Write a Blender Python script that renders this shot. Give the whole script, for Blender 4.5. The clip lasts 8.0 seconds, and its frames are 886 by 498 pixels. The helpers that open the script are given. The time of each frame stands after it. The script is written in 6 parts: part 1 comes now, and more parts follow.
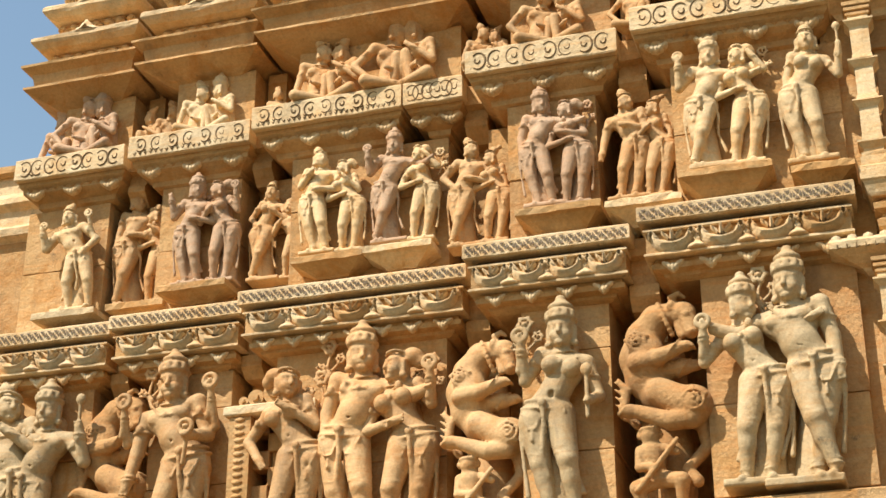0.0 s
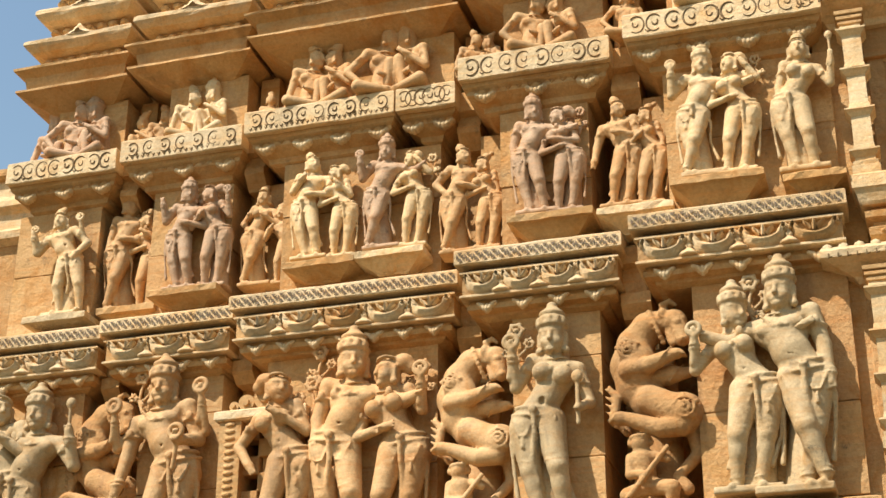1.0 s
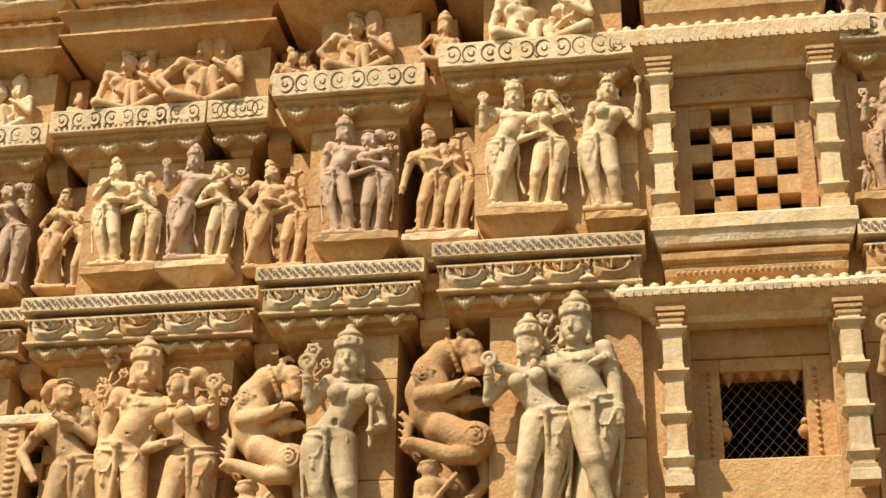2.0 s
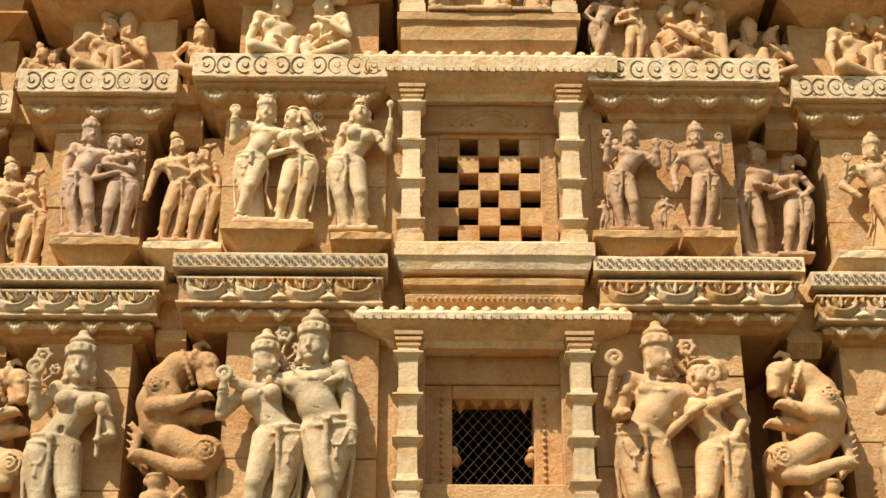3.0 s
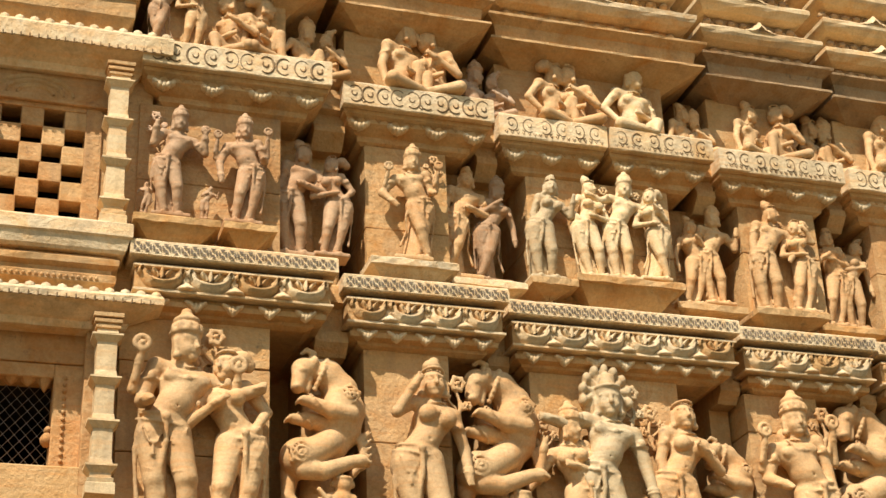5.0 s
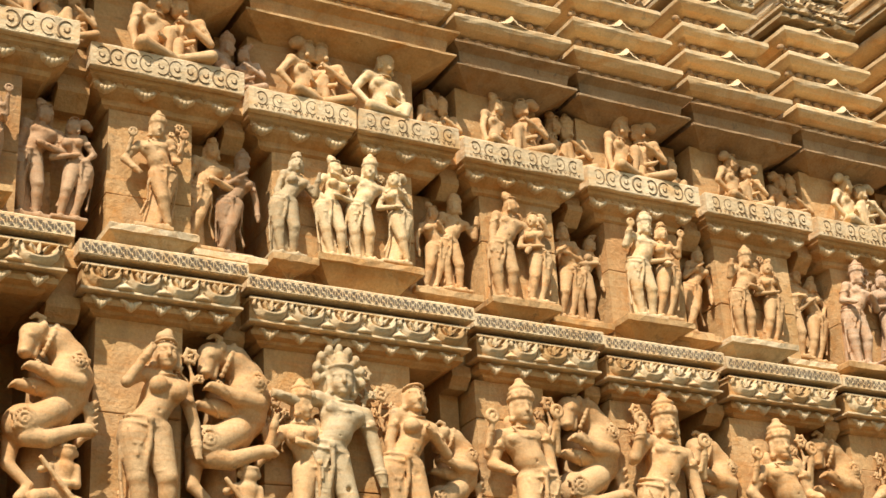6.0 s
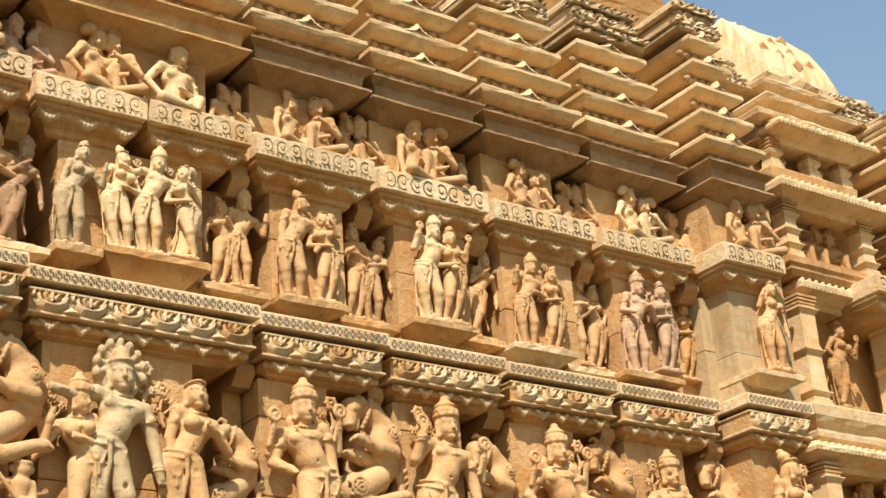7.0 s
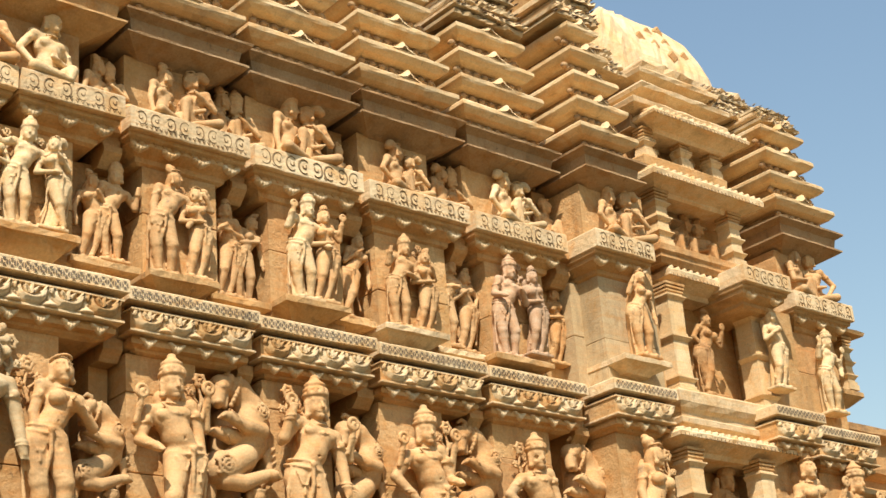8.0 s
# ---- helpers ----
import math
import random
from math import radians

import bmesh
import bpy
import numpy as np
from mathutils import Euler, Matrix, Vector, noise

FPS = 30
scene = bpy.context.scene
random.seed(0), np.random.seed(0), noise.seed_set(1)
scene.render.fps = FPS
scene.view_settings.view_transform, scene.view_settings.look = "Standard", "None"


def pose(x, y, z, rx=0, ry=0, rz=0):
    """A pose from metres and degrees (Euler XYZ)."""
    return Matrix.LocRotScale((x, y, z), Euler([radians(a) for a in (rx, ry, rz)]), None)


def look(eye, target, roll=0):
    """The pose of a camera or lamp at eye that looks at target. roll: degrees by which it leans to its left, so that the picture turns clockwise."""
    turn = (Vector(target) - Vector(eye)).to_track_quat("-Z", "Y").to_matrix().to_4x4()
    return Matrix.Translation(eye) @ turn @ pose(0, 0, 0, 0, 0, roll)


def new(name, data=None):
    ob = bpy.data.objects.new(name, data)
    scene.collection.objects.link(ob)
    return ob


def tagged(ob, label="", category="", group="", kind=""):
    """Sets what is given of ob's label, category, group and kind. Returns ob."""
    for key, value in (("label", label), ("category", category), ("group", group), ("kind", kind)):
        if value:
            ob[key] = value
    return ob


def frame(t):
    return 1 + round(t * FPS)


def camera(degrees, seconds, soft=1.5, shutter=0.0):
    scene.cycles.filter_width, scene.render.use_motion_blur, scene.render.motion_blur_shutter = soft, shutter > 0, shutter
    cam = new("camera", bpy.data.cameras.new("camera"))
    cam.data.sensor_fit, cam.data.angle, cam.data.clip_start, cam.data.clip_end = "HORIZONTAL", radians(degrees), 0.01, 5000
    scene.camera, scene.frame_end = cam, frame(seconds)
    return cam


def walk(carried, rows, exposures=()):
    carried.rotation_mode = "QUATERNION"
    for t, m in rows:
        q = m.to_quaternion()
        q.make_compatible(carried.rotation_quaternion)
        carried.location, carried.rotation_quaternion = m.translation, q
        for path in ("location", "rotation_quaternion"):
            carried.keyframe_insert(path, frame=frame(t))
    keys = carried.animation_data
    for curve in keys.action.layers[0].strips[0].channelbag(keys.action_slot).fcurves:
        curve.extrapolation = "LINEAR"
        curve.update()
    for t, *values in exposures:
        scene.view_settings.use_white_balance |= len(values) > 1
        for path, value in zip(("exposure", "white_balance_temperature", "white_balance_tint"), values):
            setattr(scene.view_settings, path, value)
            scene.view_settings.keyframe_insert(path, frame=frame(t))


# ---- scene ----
# ---- camera ----
EYE = 1.6
cam = camera(30.77, 8.0)
ROWS = [
    (0.0, 114.56, 0.00, 17.42),
    (0.5, 114.65, -0.02, 17.36),
    (1.0, 114.78, -0.21, 17.00),
    (1.2, 115.16, -0.44, 16.23),
    (2.3, 115.72, -0.61, 6.01),
    (2.5, 115.87, -0.55, 4.12),
    (3.0, 116.32, 0.03, -0.71),
    (3.5, 116.43, 0.66, -4.26),
    (4.0, 116.38, 1.08, -8.99),
    (4.5, 116.12, 1.68, -13.29),
    (4.7, 115.93, 1.84, -15.02),
    (5.8, 114.59, 3.14, -25.59),
    (6.0, 114.38, 3.00, -27.54),
    (6.5, 113.91, 3.48, -31.66),
    (7.0, 113.90, 4.13, -35.27),
    (7.5, 113.60, 4.15, -37.76),
    (8.0, 112.85, 4.53, -40.00),
]
walk(cam, [(t, pose(0, 0, EYE, rx, ry, rz)) for t, rx, ry, rz in ROWS])

# ---- light ----
SUN_FROM = Vector((-0.52, -0.60, 1.00)).normalized()
world = bpy.data.worlds.new("world")
scene.world = world
world.use_nodes = True
wn = world.node_tree
sky = wn.nodes.new("ShaderNodeTexSky")
sky.sky_type, sky.sun_disc = "NISHITA", False
sky.sun_elevation = math.asin(SUN_FROM.z)
sky.sun_rotation = math.atan2(SUN_FROM.x, SUN_FROM.y)
sky.air_density, sky.dust_density, sky.ozone_density = 1.9, 0.6, 2.0
wn.links.new(sky.outputs[0], wn.nodes["Background"].inputs[0])
wn.nodes["Background"].inputs[1].default_value = 0.10
sun_data = bpy.data.lights.new("sun", "SUN")
sun_data.energy, sun_data.angle, sun_data.color = 5.0, radians(0.53), (1.0, 0.928, 0.855)
sun = new("sun", sun_data)
sun.matrix_world = look(SUN_FROM * 60, (0, 0, 0))
scene.view_settings.exposure = 0.52


# ---- materials ----
def sandstone(name, light, dark, stain, grain=1.0, rough=0.88, spread=0.10):
    """Weathered sandstone: broad blotches, fine grain, thin bedding streaks, black-brown weather stains, relief."""
    m = bpy.data.materials.new(name)
    m.use_nodes = True
    nt = m.node_tree
    N, L = nt.nodes.new, nt.links.new
    bsdf = nt.nodes["Principled BSDF"]
    geo, info = N("ShaderNodeNewGeometry"), N("ShaderNodeObjectInfo")

    def tex(scale, detail, rough_, dist=0.0, stretch=None):
        n = N("ShaderNodeTexNoise")
        n.inputs["Scale"].default_value, n.inputs["Detail"].default_value = scale, detail
        n.inputs["Roughness"].default_value, n.inputs["Distortion"].default_value = rough_, dist
        if stretch:
            mp = N("ShaderNodeMapping")
            mp.inputs["Scale"].default_value = stretch
            L(geo.outputs["Position"], mp.inputs["Vector"])
            L(mp.outputs[0], n.inputs["Vector"])
        else:
            L(geo.outputs["Position"], n.inputs["Vector"])
        return n

    def ramp(src, a, b):
        r = N("ShaderNodeMapRange")
        r.inputs["From Min"].default_value, r.inputs["From Max"].default_value = a, b
        L(src, r.inputs["Value"])
        return r.outputs[0]

    def mix(fac, a, b, mode="MIX"):
        x = N("ShaderNodeMix")
        x.data_type, x.blend_type = "RGBA", mode
        for sock, v in ((x.inputs[0], fac), (x.inputs[6], a), (x.inputs[7], b)):
            if isinstance(v, (int, float)):
                sock.default_value = v
            elif isinstance(v, tuple):
                sock.default_value = (*v, 1)
            else:
                L(v, sock)
        return x.outputs[2]

    broad = tex(2.6, 5, 0.6, 0.6)
    fine = tex(55 * grain, 6, 0.7)
    streak = tex(3.0, 4, 0.6, 0.4, (2.2, 2.2, 0.45))
    bed = tex(5.0, 4, 0.55, 0.2, (0.5, 0.5, 9.0))
    col = mix(ramp(broad.outputs[0], 0.35, 0.66), light, dark)
    col = mix(ramp(bed.outputs[0], 0.5, 0.75), col, tuple(0.5 * (a + b) * c for a, b, c in zip(light, dark, (1.08, 0.9, 0.74))))
    speck = N("ShaderNodeMath")
    speck.operation = "MULTIPLY"
    L(ramp(streak.outputs[0], 0.54, 0.74), speck.inputs[0])
    speck.inputs[1].default_value = 0.62
    col = mix(speck.outputs[0], col, stain)
    iron = tex(4.2, 6, 0.65, 1.2)
    col = mix(ramp(iron.outputs[0], 0.50, 0.74), col, tuple(c * k for c, k in zip(dark, (0.98, 0.78, 0.55))))
    lichen = tex(11.0, 8, 0.75, 0.3)
    col = mix(ramp(lichen.outputs[0], 0.60, 0.72), col, tuple(c * k for c, k in zip(stain, (0.9, 0.95, 1.0))))
    g = N("ShaderNodeMapRange")
    g.inputs["From Min"].default_value, g.inputs["From Max"].default_value = 0.25, 0.75
    g.inputs["To Min"].default_value, g.inputs["To Max"].default_value = 0.80, 1.16
    L(fine.outputs[0], g.inputs["Value"])
    tone = N("ShaderNodeMapRange")
    tone.inputs["To Min"].default_value, tone.inputs["To Max"].default_value = 1 - spread, 1 + spread
    L(info.outputs["Random"], tone.inputs["Value"])
    mul = N("ShaderNodeMath")
    mul.operation = "MULTIPLY"
    L(g.outputs[0], mul.inputs[0])
    L(tone.outputs[0], mul.inputs[1])
    grey = N("ShaderNodeCombineColor")
    for i in range(3):
        L(mul.outputs[0], grey.inputs[i])
    col = mix(1.0, col, grey.outputs[0], "MULTIPLY")
    L(col, bsdf.inputs["Base Color"])
    bsdf.inputs["Roughness"].default_value = rough
    bsdf.inputs["Specular IOR Level"].default_value = 0.25
    coarse = tex(14, 5, 0.65)
    add = N("ShaderNodeMath")
    add.operation = "MULTIPLY_ADD"
    L(coarse.outputs[0], add.inputs[0])
    add.inputs[1].default_value = 2.2
    L(fine.outputs[0], add.inputs[2])
    bump = N("ShaderNodeBump")
    bump.inputs["Strength"].default_value, bump.inputs["Distance"].default_value = (0.45 if rough < 0.8 else 0.8), 0.008
    L(add.outputs[0], bump.inputs["Height"])
    L(bump.outputs[0], bsdf.inputs["Normal"])
    return m


GOLD = sandstone("golden_sandstone", (0.58, 0.366, 0.165), (0.48, 0.275, 0.1), (0.245, 0.15, 0.07))
PALE = sandstone("bleached_sandstone", (0.72, 0.556, 0.33), (0.62, 0.438, 0.225), (0.34, 0.248, 0.14))
FIGURE = sandstone("carved_sandstone", (0.6, 0.384, 0.178), (0.5, 0.292, 0.122), (0.27, 0.172, 0.085), 1.3, 0.70)
CREAM = sandstone("cream_sandstone", (0.69, 0.515, 0.285), (0.6, 0.413, 0.198), (0.35, 0.248, 0.135), 1.3, 0.70)
PINK = sandstone("mauve_sandstone", (0.54, 0.365, 0.22), (0.44, 0.278, 0.155), (0.25, 0.165, 0.1), 1.3, 0.70)
GREY = sandstone("grey_weathered_sandstone", (0.53, 0.398, 0.22), (0.42, 0.298, 0.15), (0.2, 0.152, 0.088), 1.3, 0.70)
BROWN = sandstone("brown_sandstone", (0.46, 0.292, 0.155), (0.37, 0.218, 0.108), (0.2, 0.128, 0.07), 1.3, 0.75)
ROOF = sandstone("blackened_roof_stone", (0.43, 0.285, 0.145), (0.33, 0.205, 0.095), (0.15, 0.10, 0.055))
ORANGE = sandstone("ochre_sandstone", (0.54, 0.325, 0.14), (0.44, 0.24, 0.09), (0.26, 0.145, 0.07))
EARTH = sandstone("dry_earth", (0.11, 0.088, 0.05), (0.085, 0.068, 0.036), (0.065, 0.055, 0.03), 0.4)
# dark stone of necks and struts, also the painted shade in chain holes
DARK_STONE = sandstone("dark_stone_and_hole_shade", (0.24, 0.18, 0.115), (0.16, 0.12, 0.075), (0.08, 0.06, 0.045))
# darker brown for carved lines, raised in place of cut grooves
DARK_LINE = sandstone("dark_line_stone", (0.28, 0.195, 0.10), (0.22, 0.15, 0.074), (0.14, 0.098, 0.05))
# near-black base colour that paints the unlit depth behind the windows
CHAMBER = sandstone("chamber_shade_stone", (0.05, 0.04, 0.03), (0.035, 0.028, 0.02), (0.02, 0.016, 0.012))
WIRE = bpy.data.materials.new("galvanised_wire")
WIRE.use_nodes = True
WIRE.node_tree.nodes["Principled BSDF"].inputs["Base Color"].default_value = (0.35, 0.32, 0.28, 1)
WIRE.node_tree.nodes["Principled BSDF"].inputs["Metallic"].default_value = 0.8
WIRE.node_tree.nodes["Principled BSDF"].inputs["Roughness"].default_value = 0.5


# ---- builders ----
rng = random.Random(7)


def mesh_of(bm, name, material, smooth=False):
    me = bpy.data.meshes.new(name)
    bm.normal_update()
    bm.to_mesh(me)
    bm.free()
    me.materials.append(material)
    if smooth:
        me.polygons.foreach_set("use_smooth", [True] * len(me.polygons))
    return me


def part(name, bm, material, parent=None, label="", smooth=False, at=None):
    ob = new(name, mesh_of(bm, name, material, smooth))
    if parent:
        ob.parent = parent
        ob.matrix_parent_inverse = parent.matrix_basis.inverted()
    if at:
        ob.location = at
    return tagged(ob, label)


def root(name, x, y, z, label, category, group="", kind=""):
    ob = new(name)
    ob.empty_display_size = 0.1
    ob.location = (x, y, EYE + z)
    return tagged(ob, label, category, group, kind)


def stack(bm, x0, x1, yf, yb, levels, n=1, wear=0.0, sx=1.0):
    """A moulding that wraps the front and both sides of a block: levels of (height over the eye line, overhang)."""
    loops = []
    for z, e in levels:
        pts = [(x0 - e * sx, yb)]
        for i in range(n + 1):
            f = i / n
            pts.append((x0 - e * sx + (x1 - x0 + 2 * e * sx) * f, yf - e))
        pts.append((x1 + e * sx, yb))
        loop = []
        for k, (x, y) in enumerate(pts):
            j = wear if 0 < k < len(pts) - 1 else 0
            loop.append(bm.verts.new((x + rng.uniform(-j, j) * (1 if 1 < k < len(pts) - 2 else 0.3), y + rng.uniform(-j, j), EYE + z + rng.uniform(-j, j) * 0.7)))
        loops.append(loop)
    for a, b in zip(loops, loops[1:]):
        m = len(a)
        for k in range(m):
            bm.faces.new((a[k], a[(k + 1) % m], b[(k + 1) % m], b[k]))
    bm.faces.new(list(reversed(loops[0])))
    bm.faces.new(loops[-1])
    return bm


def block(x0, x1, y0, y1, z0, z1, c=0.006):
    """A dressed stone block with worn arrises."""
    bm = bmesh.new()
    bmesh.ops.create_cube(bm, size=1, matrix=Matrix.Translation(((x0 + x1) / 2, (y0 + y1) / 2, EYE + (z0 + z1) / 2)) @ Matrix.Diagonal((x1 - x0, y1 - y0, z1 - z0, 1)))
    if c:
        bmesh.ops.bevel(bm, geom=bm.edges[:], offset=c, segments=1, affect="EDGES")
    return bm


def lathe(bm, cx, cy, profile, seg=8, sy=1.0):
    """A turned solid on an upright axis from (height, radius) pairs."""
    loops = [[bm.verts.new((cx + r * math.cos(2 * math.pi * k / seg), cy + sy * r * math.sin(2 * math.pi * k / seg), EYE + z)) for k in range(seg)] for z, r in profile]
    for a, b in zip(loops, loops[1:]):
        for k in range(seg):
            bm.faces.new((a[k], a[(k + 1) % seg], b[(k + 1) % seg], b[k]))
    bm.faces.new(list(reversed(loops[0])))
    bm.faces.new(loops[-1])


def blob(bm, cx, cy, cz, rx, ry, rz, seg=8, rings=5):
    bmesh.ops.create_uvsphere(bm, u_segments=seg, v_segments=rings, radius=1, matrix=Matrix.Translation((cx, cy, EYE + cz)) @ Matrix.Diagonal((rx, ry, rz, 1)))


def ribbon(bm, pts, y, r, depth):
    """A carved line in relief: a thin ridge that follows the points (x, z) on a face at y, rising depth towards the viewer."""
    prev = None
    for i, (x, z) in enumerate(pts):
        a, b = pts[max(i - 1, 0)], pts[min(i + 1, len(pts) - 1)]
        dx, dz = b[0] - a[0], b[1] - a[1]
        l = math.hypot(dx, dz) or 1
        nx, nz = -dz / l, dx / l
        w = r * (0.55 + 0.45 * math.sin(math.pi * (i + 0.5) / len(pts)))
        row = [bm.verts.new((x + nx * w, y + 0.003, EYE + z + nz * w)), bm.verts.new((x, y - depth, EYE + z)), bm.verts.new((x - nx * w, y + 0.003, EYE + z - nz * w))]
        if prev:
            for k in range(2):
                bm.faces.new((prev[k], prev[k + 1], row[k + 1], row[k]))
        prev = row


# ---- sculpting: smooth unions of simple solids, meshed on a grid ----
class Clay:
    """Height 1, feet at z = 0, the viewer on the side of -y."""

    def __init__(self, lo, hi, voxel):
        self.v = voxel
        self.lo = np.array(lo, float)
        n = np.ceil((np.array(hi) - self.lo) / voxel).astype(int) + 1
        self.f = np.full(n, 0.5, np.float32)

    def window(self, lo, hi, pad):
        a = np.maximum(np.floor((np.array(lo) - pad - self.lo) / self.v).astype(int), 0)
        b = np.minimum(np.ceil((np.array(hi) + pad - self.lo) / self.v).astype(int) + 1, self.f.shape)
        if (b <= a).any():
            return None, None
        g = [self.lo[i] + self.v * np.arange(a[i], b[i], dtype=np.float32) for i in range(3)]
        return tuple(slice(i, j) for i, j in zip(a, b)), (g[0][:, None, None], g[1][None, :, None], g[2][None, None, :])

    def blend(self, s, d, k, cut):
        old = self.f[s]
        if cut:
            d = -d
            h = np.maximum(k - np.abs(old - d), 0) / k
            self.f[s] = np.maximum(old, d) + h * h * k * 0.25
        else:
            h = np.maximum(k - np.abs(old - d), 0) / k
            self.f[s] = np.minimum(old, d) - h * h * k * 0.25

    def limb(self, a, b, ra, rb, k=0.018, cut=False):
        a, b = np.array(a, float), np.array(b, float)
        r = max(ra, rb)
        s, g = self.window(np.minimum(a, b) - r, np.maximum(a, b) + r, k + 3 * self.v)
        if s is None:
            return
        ab = b - a
        t = np.clip(((g[0] - a[0]) * ab[0] + (g[1] - a[1]) * ab[1] + (g[2] - a[2]) * ab[2]) / (ab @ ab + 1e-9), 0, 1)
        d = np.sqrt((g[0] - a[0] - t * ab[0]) ** 2 + (g[1] - a[1] - t * ab[1]) ** 2 + (g[2] - a[2] - t * ab[2]) ** 2) - (ra + (rb - ra) * t)
        self.blend(s, d, k, cut)

    def chain(self, pts, radii, k=0.018):
        for p, q, ra, rb in zip(pts, pts[1:], radii, radii[1:]):
            self.limb(p, q, ra, rb, k)

    def egg(self, c, r, k=0.018, cut=False):
        c, r = np.array(c, float), np.array(r, float)
        s, g = self.window(c - r, c + r, k + 3 * self.v)
        if s is None:
            return
        u = [g[i] - c[i] for i in range(3)]
        k0 = np.sqrt((u[0] / r[0]) ** 2 + (u[1] / r[1]) ** 2 + (u[2] / r[2]) ** 2)
        k1 = np.sqrt((u[0] / r[0] ** 2) ** 2 + (u[1] / r[1] ** 2) ** 2 + (u[2] / r[2] ** 2) ** 2) + 1e-6
        self.blend(s, k0 * (k0 - 1) / k1, k, cut)

    def ring(self, c, rx, ry, thick, tilt=(0, 0), k=0.006):
        """A flat hoop round the upright axis; tilt: rise along x and along y."""
        c = np.array(c, float)
        e = np.array((rx + thick, ry + thick, thick + abs(tilt[0]) * rx + abs(tilt[1]) * ry))
        s, g = self.window(c - e, c + e, k + 3 * self.v)
        if s is None:
            return
        x, y = g[0] - c[0], g[1] - c[1]
        z = g[2] - c[2] - tilt[0] * x - tilt[1] * y
        q = np.sqrt((x / rx) ** 2 + (y / ry) ** 2)
        self.blend(s, np.sqrt(((q - 1) * min(rx, ry)) ** 2 + z * z) - thick, k, False)

    def hoop(self, c, r, thick, k=0.006):
        """A hoop facing the viewer."""
        c = np.array(c, float)
        e = np.array((r + thick, thick, r + thick))
        s, g = self.window(c - e, c + e, k + 3 * self.v)
        if s is None:
            return
        q = np.sqrt((g[0] - c[0]) ** 2 + (g[2] - c[2]) ** 2) - r
        self.blend(s, np.sqrt(q * q + (g[1] - c[1]) ** 2) - thick, k, False)

    def brick(self, c, half, r=0.008, k=0.012):
        c, half = np.array(c, float), np.array(half, float)
        s, g = self.window(c - half - r, c + half + r, k + 3 * self.v)
        if s is None:
            return
        q = [np.abs(g[i] - c[i]) - half[i] for i in range(3)]
        out = np.sqrt(sum(np.maximum(x, 0) ** 2 for x in q))
        ins = np.minimum(np.maximum(np.maximum(q[0], q[1]), q[2]), 0)
        self.blend(s, out + ins - r, k, False)

    def mesh(self, name, scale, material, shear=0.0):
        f = self.f
        f[0], f[-1], f[:, 0], f[:, -1], f[:, :, 0], f[:, :, -1] = (np.maximum(x, 0.01) for x in (f[0], f[-1], f[:, 0], f[:, -1], f[:, :, 0], f[:, :, -1]))
        inside = f < 0
        n = np.array(f.shape) - 1
        corners = [(i, j, k) for i in (0, 1) for j in (0, 1) for k in (0, 1)]
        sl = lambda o: tuple(slice(o[i], o[i] + n[i]) for i in range(3))
        count = sum(inside[sl(o)].astype(np.int8) for o in corners)
        cells = np.argwhere((count > 0) & (count < 8))
        index = np.full(n, -1, np.int32)
        index[tuple(cells.T)] = np.arange(len(cells))
        acc, num = np.zeros((len(cells), 3)), np.zeros(len(cells))
        for a in corners:
            for ax in range(3):
                if a[ax]:
                    continue
                b = list(a)
                b[ax] = 1
                fa, fb = f[tuple((cells + a).T)], f[tuple((cells + b).T)]
                hit = (fa < 0) != (fb < 0)
                t = np.where(hit, fa / np.where(hit, fa - fb, 1), 0)
                p = np.tile(np.array(a, float), (len(cells), 1))
                p[:, ax] = t
                acc += p * hit[:, None]
                num += hit
        v = self.lo + self.v * (cells + acc / num[:, None])
        quads = []
        for ax in range(3):
            u, w = (ax + 1) % 3, (ax + 2) % 3
            s0 = [slice(None)] * 3
            s1 = [slice(None)] * 3
            s0[ax], s1[ax] = slice(0, -1), slice(1, None)
            a, b = inside[tuple(s0)], inside[tuple(s1)]
            e = np.argwhere(a != b)
            e = e[(e[:, u] > 0) & (e[:, w] > 0) & (e[:, u] < n[u]) & (e[:, w] < n[w])]
            flip = b[tuple(e.T)]
            du, dw = np.zeros(3, int), np.zeros(3, int)
            du[u], dw[w] = 1, 1
            q = np.stack([index[tuple((e - du - dw).T)], index[tuple((e - dw).T)], index[tuple(e.T)], index[tuple((e - du).T)]], 1)
            q[flip] = q[flip][:, ::-1]
            quads.append(q)
        q = np.concatenate(quads)
        # the cut plane that stands against the wall carries no faces
        q = q[~(v[q, 1] > self.lo[1] + self.v * (n[1] - 0.9)).all(1)]
        v[:, 0] += shear * v[:, 2]
        v = (v * scale).astype(np.float32)
        me = bpy.data.meshes.new(name)
        me.vertices.add(len(v))
        me.vertices.foreach_set("co", v.ravel())
        me.loops.add(q.size)
        me.loops.foreach_set("vertex_index", q.ravel().astype(np.int32))
        me.polygons.add(len(q))
        me.polygons.foreach_set("loop_start", np.arange(0, q.size, 4, dtype=np.int32))
        me.polygons.foreach_set("use_smooth", np.ones(len(q), bool))
        me.update(calc_edges=True)
        me.materials.append(material)
        return me


